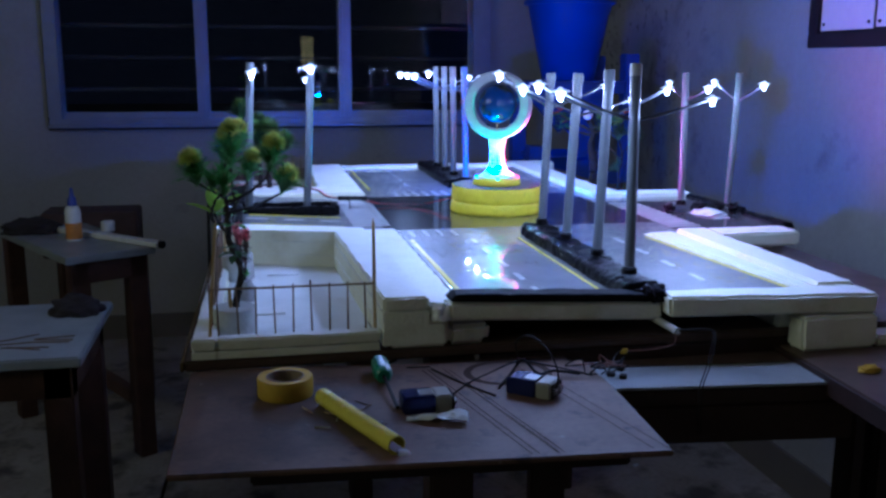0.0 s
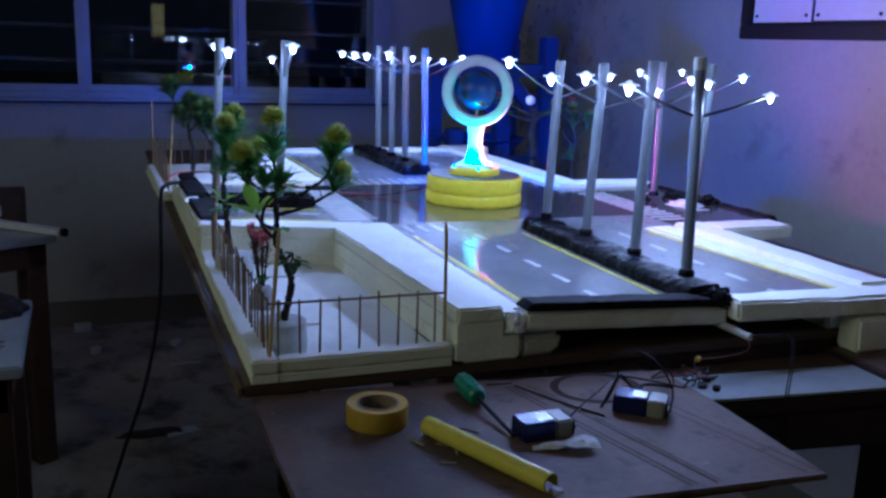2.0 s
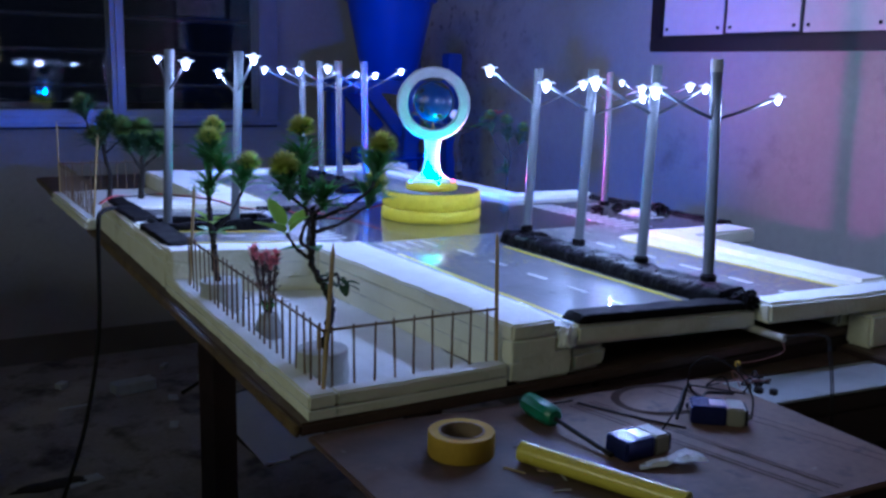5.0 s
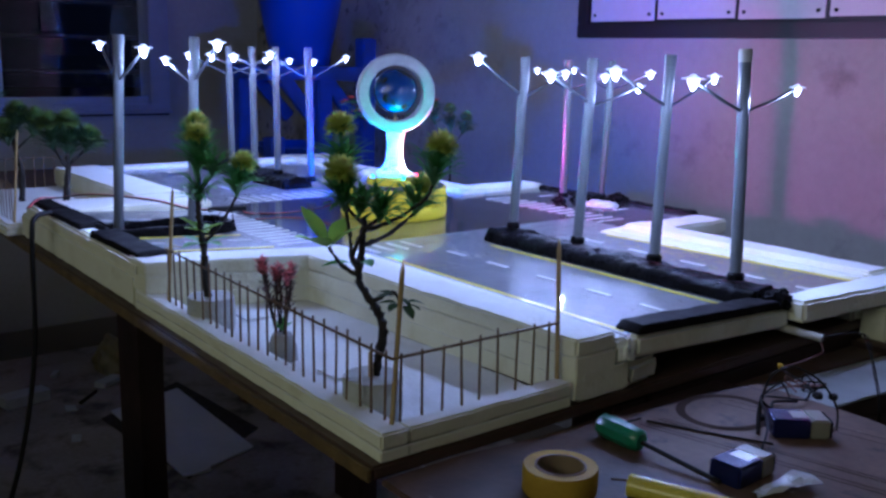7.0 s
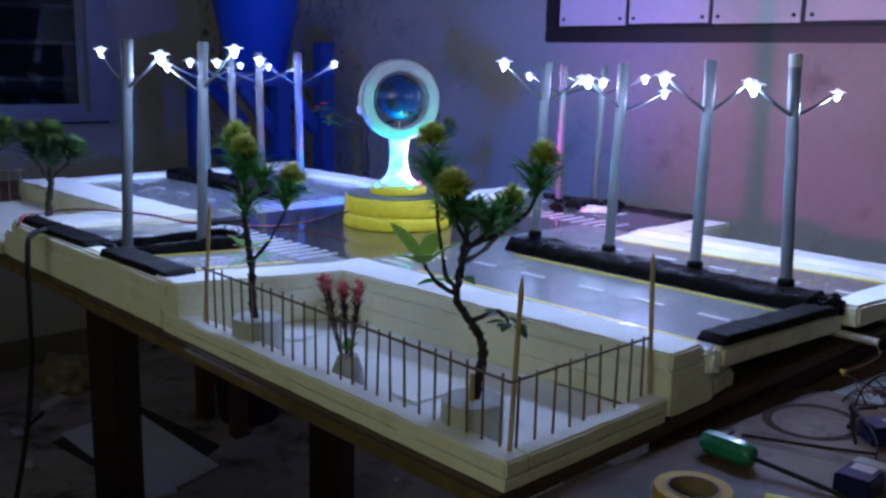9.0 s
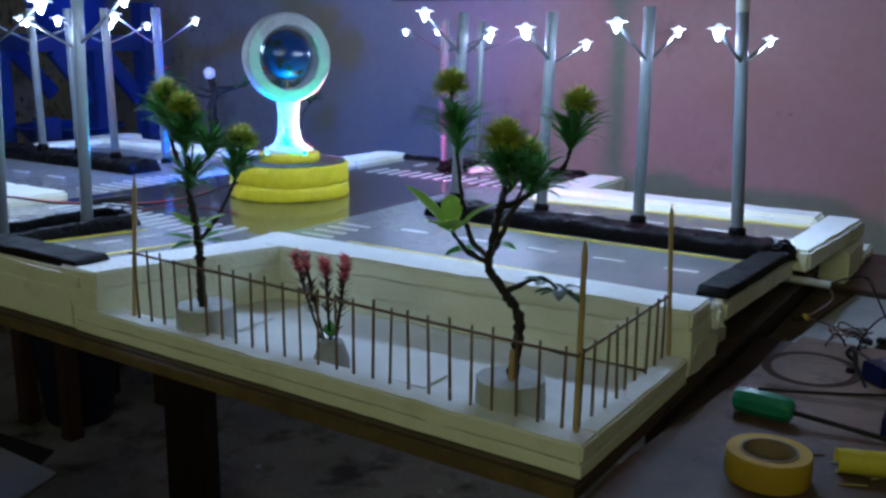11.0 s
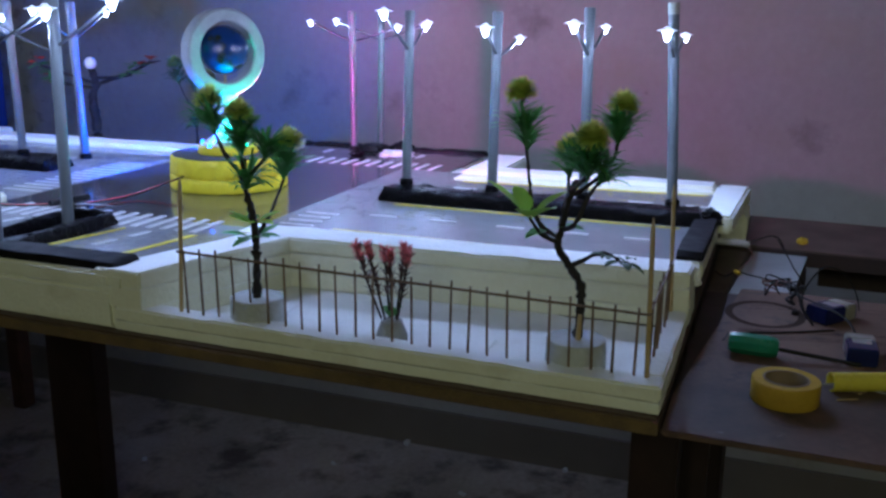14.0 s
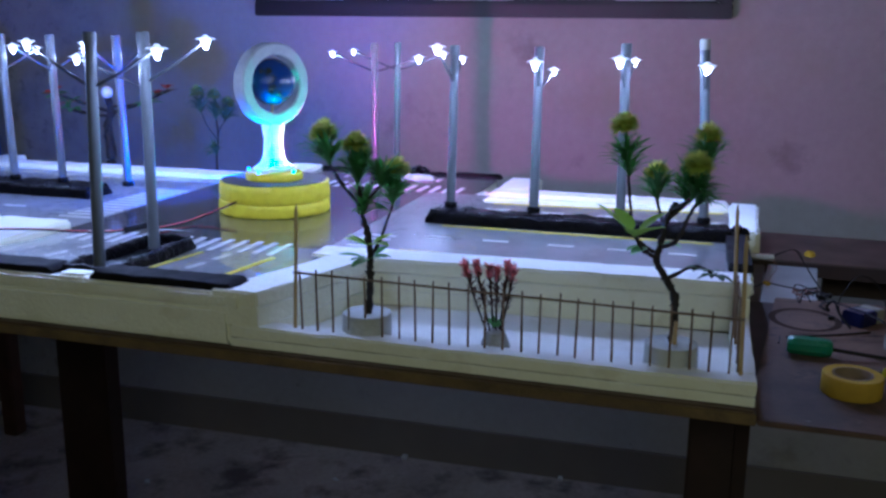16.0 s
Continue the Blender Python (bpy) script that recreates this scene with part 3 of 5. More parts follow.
def old_desk(label, corner, along, across, turn, top):
    d = thing("school_desk", label, "desk", "old school desks", at=(*corner, 0))
    d.rotation_euler = (0, 0, radians(turn))
    bpy.context.view_layer.update()
    def local(name, b, m, lab=""):
        ob = part(name, b, m, d, lab)
        ob.matrix_parent_inverse = Matrix()
        return ob
    local("desktop", box(0, along, 0, across, top - 0.02, top, 0.003), FORMICA)
    local("apron", box(0.02, along - 0.02, 0.02, 0.04, top - 0.08, top - 0.02), WOOD_DARK)
    local("apron", box(along - 0.04, along - 0.02, 0.04, across - 0.02, top - 0.08, top - 0.02), WOOD_DARK)
    for a, b in ((0.02, 0.02), (along - 0.07, 0.02), (0.02, across - 0.07), (along - 0.07, across - 0.07)):
        local("leg", box(a, a + 0.05, b, b + 0.05, 0, top - 0.02, 0.003), WOOD_DARK)
    local("stretcher", box(along - 0.06, along - 0.03, 0.07, across - 0.07, 0.14, 0.18, 0.002), WOOD_DARK)
    return d


old_desk("old desk with a worn pale top and glue bottle on it", (-0.415, 2.515), 0.248, 0.62, 30, 0.612)
old_desk("old desk with pale top beside a dark cap", (-0.855, 1.635), 0.622, 0.395, 0, 0.612)
old_desk("old desk with a worn pale top beside another desk", (-1.03, 1.19), 0.63, 0.40, 0, 0.612)

# ---- the model: roads ----
RZ = 0.849


def road_z(x, y):
    return RZ + 0.066 * max(0.0, 0.22 - x) * (1 if 1.40 < y < 1.90 else 0)


model = thing("road_model", "hand-made styrofoam model of a lit road crossing with white kerbs", "model", at=(0.45, 1.64, TZ))
ARMS = ((0.276, 0.735, 0.952, 1.455, True), (0.276, 0.735, 1.455, 1.835, False), (0.276, 0.735, 1.835, 2.34, True), (0.032, 0.276, 1.448, 1.83, True), (0.735, 0.945, 1.375, 1.735, False))
for k, (x0, x1, y0, y1, filmed) in enumerate(ARMS):
    bm = bmesh.new()
    nx, ny = max(2, round((x1 - x0) / 0.02)), max(2, round((y1 - y0) / 0.02))
    g = []
    for i in range(nx + 1):
        g.append([])
        for j in range(ny + 1):
            x, y = x0 + (x1 - x0) * i / nx, y0 + (y1 - y0) * j / ny
            g[-1].append(bm.verts.new((x, y, road_z(x, y) + 0.0003 * noise.noise(Vector((x * 16, y * 16, 0))))))
    for i in range(nx):
        for j in range(ny):
            bm.faces.new((g[i][j], g[i + 1][j], g[i + 1][j + 1], g[i][j + 1])).smooth = True
    low = bmesh.ops.extrude_face_region(bm, geom=bm.faces[:])
    for v in low["geom"]:
        if isinstance(v, bmesh.types.BMVert):
            v.co.z -= 0.003
    bmesh.ops.recalc_face_normals(bm, faces=bm.faces[:])
    part("road_sheet", bm, ROAD if filmed else ROAD_BARE, model, "dark road paper under shiny clear film" if filmed else "smooth dark glossy road paper")


def foam(name, x0, x1, y0, y1, z0, z1, amount=0.0011, label="", bevel=0.0035, bend=None):
    """A hand-cut foam piece; bend maps x, y, z of a straight piece to where the crooked one lies."""
    bm = rough_box(x0, x1, y0, y1, z0, z1, amount=amount, bevel=bevel)
    if bend:
        for v in bm.verts:
            v.co = Vector(bend(*v.co))
    return part(name, bm, [FOAM, FOAM_SIDE_WARM], model, label)


def west(x, y, z):
    return x + (0.003 + 0.02 * (y - 0.95)) * max(0.0, 1 - x / 0.28), y, z


def sag(x, y, z):
    return x, y, z - 0.046 * (x - 0.272)


def skew(x, y, z):
    return x, y - 0.05 * (x - 0.5185) * (0.962 - y) / 0.035, z - 0.018 * (x - 0.5185)


def flare(x, y, z):
    return x - 0.085 * (y - 0.9625) * (0.7212 - x) / 0.0212, y, z


def inner(x, y, z):
    return x - 0.04 * (y - 1.18), y, z


def cross(x, y, z):
    return x, y - 0.34 * (x - 0.10), z


foam("deck", 0.272, 0.770, 0.958, 1.36, 0.834, 0.8450)
foam("deck", 0.272, 0.80, 1.36, 2.36, 0.812, 0.8455)
foam("deck", 0.80, 0.945, 1.38, 1.73, 0.820, 0.8455)
foam("side_layer", 0.0, 0.272, 1.446, 1.935, TZ + 0.0005, 0.8470, bend=west)
foam("side_lip", 0.0, 0.012, 1.447, 1.90, 0.8474, 0.8635, bend=west)
foam("front_fascia", 0.272, 0.518, 0.943, 0.9575, 0.8395, 0.8602, bend=sag)
foam("pier", 0.2725, 0.318, 0.951, 1.01, TZ, 0.8335, amount=0.003, bevel=0.006)
foam("pier", 0.662, 0.772, 0.9472, 1.28, TZ, 0.8335)
foam("pier", 0.676, 0.772, 0.9135, 0.9468, BENCH_Z, 0.8300, amount=0.0015)
foam("packing_slab", 0.7725, 0.872, 0.914, 0.9450, BENCH_Z, 0.8040, amount=0.0015)
foam("front_lip", 0.5185, 0.771, 0.927, 0.962, 0.8350, 0.8585, bend=skew)
foam("pier", 0.42, 0.62, 1.20, 1.36, TZ, 0.8335)
foam("pier", 0.30, 0.93, 1.40, 2.30, TZ, 0.8115)
foam("kerb_wall", 0.7215, 0.771, 0.9625, 1.345, 0.8455, 0.8575, label="white foam kerb")
foam("kerb_step", 0.700, 0.7212, 0.9625, 1.345, 0.8475, 0.8530, bend=flare)
foam("kerb_wall", 0.7714, 0.905, 1.287, 1.345, 0.8345, 0.8570)
foam("kerb_base", 0.7725, 0.83, 1.30, 1.345, TZ, 0.8342)
foam("kerb_wall", 0.735, 0.795, 1.74, 2.37, 0.8455, 0.8570)
foam("kerb_wall", 0.795, 0.945, 1.735, 1.80, 0.8455, 0.8560)
foam("kerb_base", 0.80, 0.94, 1.74, 1.80, TZ, 0.845)
foam("kerb_wall", 0.20, 0.288, 1.94, 2.37, 0.8255, 0.8600)
foam("kerb_wall", 0.288, 0.735, 2.34, 2.385, 0.8455, 0.8560)
foam("kerb_wall", 0.735, 0.86, 2.372, 2.42, 0.8255, 0.8560)
foam("pavement_slab", 0.035, 0.288, 1.832, 1.938, 0.846, 0.8605)
# sunken garden
foam("garden_floor", 0.0248, 0.1965, 0.9668, 1.445, TZ + 0.0005, 0.8130, bevel=0.001, bend=west)
for x0, x1, y0, y1 in ((0.0, 0.0245, 0.948, 1.445), (0.025, 0.1965, 0.948, 0.9665)):
    foam("garden_rim_base", x0, x1, y0, y1, TZ + 0.0005, 0.8184, amount=0.0009, bevel=0.0006, bend=west)
    foam("garden_rim", x0, x1, y0, y1, 0.8188, 0.8312, amount=0.0012, bevel=0.0018, bend=west)
for x0, x1, y0, y1 in ((0.0016, 0.0240, 0.9496, 1.444), (0.0240, 0.196, 0.9496, 0.966)):
    bm = rough_box(x0, x1, y0, y1, 0.8176, 0.8194, amount=0.0002, bevel=0.0002)
    for v in bm.verts:
        v.co = Vector(west(*v.co))
    part("seam", bm, [SEAM, SEAM], model)
foam("garden_wall_base", 0.207, 0.272, 0.9475, 1.40, TZ + 0.0005, 0.8402, amount=0.0015, bevel=0.004)
for z0, z1, d in ((0.8136, 0.8314, 0.0), (0.8315, 0.8507, 0.0004), (0.8508, 0.8668, 0.0008)):
    foam("garden_wall_layer", 0.1915 + d, 0.2410 + d, 0.9475 + d, 1.385, z0, z1, amount=0.0010, bevel=0.0009 if z1 < 0.86 else 0.0022, bend=inner)
    foam("garden_wall_layer", 0.014 if z0 > 0.83 else 0.0262, 0.232, 1.385 + d, 1.436, z0, z1, amount=0.0007, bevel=0.0008 if z1 < 0.86 else 0.0016, bend=cross)
foam("kerb_step", 0.2405, 0.2925, 0.985, 1.46, 0.8455, 0.8516, amount=0.001)
foam("foam_chunk", 0.250, 0.271, 0.950, 0.985, 0.8345, 0.8600, amount=0.002)
foam("foam_chunk", 0.012, 0.034, 1.432, 1.449, 0.8475, 0.8640, amount=0.002)
foam("foam_chunk", 0.018, 0.040, 1.612, 1.648, 0.8610, 0.8675, amount=0.002)
# far garden behind the left road
foam("garden_base_layer", 0.0, 0.20, 1.940, 2.335, TZ, 0.8155)
foam("garden_base_layer", 0.003, 0.20, 1.940, 2.332, 0.8165, 0.828)
foam("kerb_base", 0.2005, 0.288, 1.94, 2.37, TZ, 0.825)

# black edging and medians
def wrap_bar(name, x0, x1, y0, y1, z0, z1, label, square=3.0, crumple=0.0022, mat=None, tilt=0.0):
    """A bar loosely wrapped in thin black plastic: a rounded section swept along it, creased and uneven."""
    along_x = x1 - x0 > y1 - y0
    length, half = (x1 - x0, (y1 - y0) / 2) if along_x else (y1 - y0, (x1 - x0) / 2)
    count, sides = max(4, round(length / 0.006)), 16
    bm = bmesh.new()
    rows = []
    for i in range(count + 1):
        u = i / count
        end = min(1.0, min(u, 1 - u) * length / 0.006 + 0.35)
        row = []
        for k in range(sides + 1):
            th = math.pi * k / sides
            cs, sn = math.cos(th), math.sin(th)
            s = math.copysign(abs(cs) ** (2 / square), cs) * half * (0.9 + 0.1 * end)
            h = abs(sn) ** (2 / square) * (z1 - z0) * end
            p = Vector((x0 + u * length, (y0 + y1) / 2 - s, z0 + h)) if along_x else Vector(((x0 + x1) / 2 + s, y0 + u * length, z0 + h))
            n = noise.noise_vector(p * 30)
            m = noise.noise_vector(p * 95)
            crease = abs(noise.noise(p * 55)) - 0.25
            lift = min(1.0, h / 0.004)
            p += Vector((n.x, n.y, n.z * lift)) * crumple + Vector((m.x, m.y, m.z * lift)) * crumple * 0.75 - Vector((0, 0, crease * crumple * 2.0 * lift))
            p.z = max(p.z, z0) + tilt * (p.x - x0)
            row.append(bm.verts.new(p))
        rows.append(row)
    for p, q in zip(rows, rows[1:]):
        for k in range(sides):
            bm.faces.new((p[k], p[k + 1], q[k + 1], q[k]))
        bm.faces.new((p[0], q[0], q[sides], p[sides]))
    bm.faces.new(rows[0]), bm.faces.new(rows[-1][::-1])
    bmesh.ops.recalc_face_normals(bm, faces=bm.faces[:])
    return part(name, bm, mat or BLACK_WRAP, model, label)


wrap_bar("front_edging", 0.274, 0.500, 0.943, 0.970, 0.8605, 0.8695, "black plastic edging on the road's end", 12.0, 0.0008, BLACK_CARD, -0.046)
wrap_bar("left_edging", 0.018, 0.053, 1.442, 1.607, 0.8636, 0.8720, "black plastic edging on the road's end", 12.0, 0.0009, BLACK_CARD)
wrap_bar("left_edging", 0.022, 0.056, 1.656, 1.800, 0.8636, 0.8715, "black plastic edging on the road's end", 12.0, 0.0009, BLACK_CARD)
wrap_bar("edging_scrap", 0.030, 0.056, 1.80, 1.895, 0.8636, 0.8710, "black plastic edging on the road's end", 10.0, 0.0008, BLACK_CARD)
wrap_bar("right_edging", 0.928, 0.946, 1.37, 1.74, 0.8465, 0.8545, "black plastic edging on the road's end", 4.0, 0.0016)
wrap_bar("median", 0.478, 0.523, 0.960, 1.385, 0.8495, 0.8675, "median wrapped in black plastic", 5.0, 0.0026)
wrap_bar("tray_floor", 0.046, 0.211, 1.602, 1.661, 0.8520, 0.8550, "black plastic lining of the hollow median", 8.0, 0.0012)
for x0, x1, y0, y1 in ((0.042, 0.215, 1.597, 1.608), (0.042, 0.215, 1.655, 1.666), (0.040, 0.051, 1.600, 1.664), (0.206, 0.217, 1.600, 1.664)):
    wrap_bar("tray_side", x0, x1, y0, y1, 0.8540, 0.8690, "black plastic side of the hollow median", 4.0, 0.0016)
wrap_bar("median", 0.482, 0.545, 1.945, 2.335, 0.8495, 0.8685, "median wrapped in black plastic", 5.0, 0.0026)
wrap_bar("median", 0.87, 0.925, 1.555, 1.600, 0.8495, 0.8590, "median wrapped in black plastic", 3.0, 0.0034)


def crumpled(name, x, y, z, rx, ry, h, seed, mat, label):
    bm = bmesh.new()
    bmesh.ops.create_icosphere(bm, subdivisions=4, radius=1.0)
    for v in bm.verts:
        k = 1 + 0.5 * noise.noise(v.co * 1.9 + Vector((seed, 0, 0))) - 0.30 * abs(noise.noise(v.co * 4.5 + Vector((0, seed, 0))))
        v.co = Vector((x + v.co.x * k * rx, y + v.co.y * k * ry, z + max(0.0, v.co.z * k + 0.2) * h))
    return part(name, bm, mat, model, label)


crumpled("tape_lump", 0.507, 0.953, 0.8495, 0.019, 0.016, 0.0155, 21, BLACK_WRAP, "rolled black tape lump")
wrap_bar("film_edge", 0.2928, 0.2985, 0.975, 1.40, 0.8494, 0.8508, "crinkled edge of the clear film", 2.5, 0.0006, CLEAR_TAPE)
crumpled("glue_blob", 0.264, 0.948, 0.840, 0.010, 0.006, 0.016, 5, FOAM, "melted white foam blob")
crumpled("plastic_scrap", 0.818, 1.572, 0.8492, 0.010, 0.014, 0.010, 3, BLACK_WRAP, "crumpled black plastic")
crumpled("plastic_scrap", 0.925, 1.530, 0.8492, 0.018, 0.020, 0.014, 8, BLACK_WRAP, "crumpled black plastic")
crumpled("plastic_scrap", 0.870, 1.520, 0.8492, 0.030, 0.035, 0.006, 12, CLEAR_TAPE, "crumpled clear plastic film")


def stripe(name, x0, x1, y0, y1, mat, lift=0.0009, slant=0.0):
    bm = bmesh.new()
    n = max(1, round(max(x1 - x0, y1 - y0) / 0.03))
    rows = []
    for k in range(n + 1):
        u = k / n
        a, b = ((x0 + (x1 - x0) * u, y0), (x0 + (x1 - x0) * u, y1)) if x1 - x0 > y1 - y0 else ((x1, y0 + (y1 - y0) * u), (x0, y0 + (y1 - y0) * u))
        rows.append([bm.verts.new((px + slant * (py - y0), py, road_z(px, py) + lift)) for px, py in (a, b)])
    for p, q in zip(rows, rows[1:]):
        bm.faces.new((p[0], q[0], q[1], p[1]))
    low = bmesh.ops.extrude_face_region(bm, geom=bm.faces[:])
    for v in low["geom"]:
        if isinstance(v, bmesh.types.BMVert):
            v.co.z -= 0.0014
    bmesh.ops.recalc_face_normals(bm, faces=bm.faces[:])
    return part(name, bm, mat, model)


for y in (1.022, 1.098, 1.175, 1.261, 1.340):
    stripe("lane_dash", 0.3905, 0.3975, y - 0.017, y + 0.017, MARK)
for y in (0.975, 1.052, 1.136, 1.221, 1.305):
    stripe("lane_dash", 0.6085, 0.6155, y - 0.017, y + 0.017, MARK)
for x in (0.075, 0.135, 0.195):
    stripe("lane_dash", x - 0.017, x + 0.017, 1.549, 1.556, MARK)
    stripe("lane_dash", x - 0.017, x + 0.017, 1.735, 1.742, MARK)
for y in (2.02, 2.11, 2.20, 2.29):
    stripe("lane_dash", 0.3975, 0.4045, y - 0.017, y + 0.017, MARK)
    stripe("lane_dash", 0.6085, 0.6155, y - 0.017, y + 0.017, MARK)
for y in (1.47, 1.65):
    stripe("lane_dash", 0.85, 0.884, y, y + 0.007, MARK)
for k in range(15):
    stripe("crossing_stripe", 0.228, 0.290, 1.503 + 0.0205 * k, 1.5105 + 0.0205 * k, MARK)
for k in range(13):
    stripe("crossing_stripe", 0.352 + 0.0205 * k, 0.3595 + 0.0205 * k, 1.842, 1.905, MARK)
for k in range(4):
    stripe("crossing_stripe", 0.308 + 0.0225 * k, 0.3145 + 0.0225 * k, 1.395, 1.438, MARK)
for k in range(13):
    stripe("crossing_stripe", 0.738, 0.795, 1.405 + 0.022 * k, 1.4125 + 0.022 * k, MARK)
stripe("yellow_line", 0.2995, 0.3055, 0.985, 1.365, YELLOW_LINE)
stripe("yellow_line", 0.4655, 0.4690, 0.985, 1.355, YELLOW_LINE)
stripe("yellow_line", 0.692, 0.697, 0.970, 1.325, YELLOW_LINE, slant=-0.085)
stripe("yellow_line", 0.062, 0.215, 1.491, 1.498, YELLOW_LINE)
stripe("yellow_line", 0.062, 0.215, 1.588, 1.592, YELLOW_LINE)
stripe("yellow_line", 0.308, 0.3135, 1.95, 2.33, YELLOW_LINE)

# ---- monument ----
MX, MY = 0.505, 1.632
mon = thing("monument", "globe in a white ring on a yellow round foam plinth", "monument", at=(MX, MY, RZ))
prof = lambda r, z0, z1: [(0, z0), (r - 0.0008, z0), (r, z0 + 0.001), (r + 0.0004, z0 * 0.65 + z1 * 0.35), (r, z0 * 0.35 + z1 * 0.65), (r - 0.0004, z1 - 0.0008), (r - 0.0012, z1), (r * 0.5, z1), (0, z1)]


def wobble(bm, amount, freq=60):
    for v in bm.verts:
        n = noise.noise_vector(v.co * freq)
        v.co += Vector((n.x, n.y, n.z * 0.5)) * amount
    return bm


part("plinth", wobble(lathe(prof(0.0835, RZ + 0.0005, 0.8685), (MX, MY, 0), 72), 0.0018, 90), YELLOW_PAINT, mon)
part("plinth", wobble(lathe(prof(0.0825, 0.8695, 0.8955), (MX + 0.001, MY, 0), 72), 0.0018, 90), YELLOW_PAINT, mon)
part("plinth_top", lathe([(0, 0.8945), (0.078, 0.8945), (0.079, 0.897), (0, 0.8972)], (MX, MY, 0), 48), DARK_CARD, mon, "dark grey card top")
part("disc", wobble(lathe(prof(0.043, 0.897, 0.908), (MX, MY, 0), 40), 0.0008), YELLOW_PAINT, mon)
# stem and ring face the road's near corner
TURN_M = Matrix.Translation((MX, MY, 0)) @ Matrix.Rotation(radians(-28), 4, "Z")


def turned(bm):
    bmesh.ops.transform(bm, matrix=TURN_M, verts=bm.verts[:])
    return bm


CZ, RO, RI, HALF = 1.0385, 0.0605, 0.0425, 0.0125
bm = bmesh.new()
prev = None
rows = []
for zz, w in ((0.908, 0.032), (0.913, 0.0315), (0.9155, 0.026), (0.922, 0.018), (0.932, 0.0138), (0.945, 0.0118), (0.958, 0.0116), (0.970, 0.0130), (0.984, 0.0150)):
    d = 0.0105 if zz > 0.917 else 0.0165
    rows.append([bm.verts.new(v) for v in ((-w, -d, zz), (w, -d, zz), (w, d, zz), (-w, d, zz))])
for p, q in zip(rows, rows[1:]):
    for k in range(4):
        bm.faces.new((p[k], p[(k + 1) % 4], q[(k + 1) % 4], q[k]))
bm.faces.new(rows[0][::-1]), bm.faces.new(rows[-1])
bmesh.ops.bevel(bm, geom=[e for e in bm.edges if abs(e.verts[0].co.z - e.verts[1].co.z) > 1e-4], offset=0.002, segments=2, affect="EDGES")
part("stem", wobble(turned(bm), 0.0006), FOAM_GLOW, mon)
bm = bmesh.new()
loops = []
for k in range(72):
    a = 2 * math.pi * k / 72
    sec = [(RI, -HALF + 0.002), (RI + 0.002, -HALF), (RO - 0.003, -HALF), (RO, -HALF + 0.003), (RO, HALF - 0.003), (RO - 0.003, HALF), (RI + 0.002, HALF), (RI, HALF - 0.002)]
    loops.append([bm.verts.new((r * math.cos(a), d, CZ + r * math.sin(a))) for r, d in sec])
for k in range(72):
    p, q = loops[k], loops[(k + 1) % 72]
    for i in range(8):
        bm.faces.new((p[i], q[i], q[(i + 1) % 8], p[(i + 1) % 8])).smooth = True
bmesh.ops.recalc_face_normals(bm, faces=bm.faces[:])
part("ring", wobble(turned(bm), 0.0006), RING_FOAM, mon)
bm = bmesh.new()
bmesh.ops.create_uvsphere(bm, u_segments=40, v_segments=24, radius=0.0345)
part("globe", turned(bm), GLOBE, mon, "glossy blue globe with dark land", smooth=True).location = (0, 0, CZ + 0.003)
part("pin", rod((MX, MY, CZ - 0.045), (MX, MY, CZ - 0.03), 0.0018), BAMBOO, mon)
for m, place in ((LED_RED, (0.037, -0.008)), (LED_GREEN, (-0.008, -0.036)), (LED_BLUE, (-0.036, 0.008)), (LED_BLUE, (-0.006, 0.039))):
    x, y = MX + place[0], MY + place[1]
    part("coloured_led", lathe([(0, 0.9075), (0.0022, 0.9075), (0.0022, 0.9105), (0.0014, 0.9120), (0, 0.9125)], (x, y, 0), 12), m, mon)
UP = (0, 0, 1)
led_light("red_light", (MX + 0.037, MY - 0.008, 0.9150), UP, RED_W * 0.24, (1.0, 0.05, 0.16))
led_light("green_light", (MX - 0.008, MY - 0.037, 0.9150), UP, GREEN_W, (0.03, 1.0, 0.5))
led_light("blue_light", (MX - 0.037, MY + 0.008, 0.9150), UP, BLUE_W * 0.09, (0.02, 0.15, 1.0))
led_light("red_light", (MX + 0.043, MY - 0.008, 0.9180), (0.78, -0.48, 0.62), RED_W, (1.0, 0.17, 0.70), 126, 0.4, 0.012)
led_light("blue_light", (MX - 0.008, MY + 0.043, 0.9180), (0.42, 0.85, 0.38), BLUE_W, (0.01, 0.13, 1.0), 134, 0.4, 0.010)

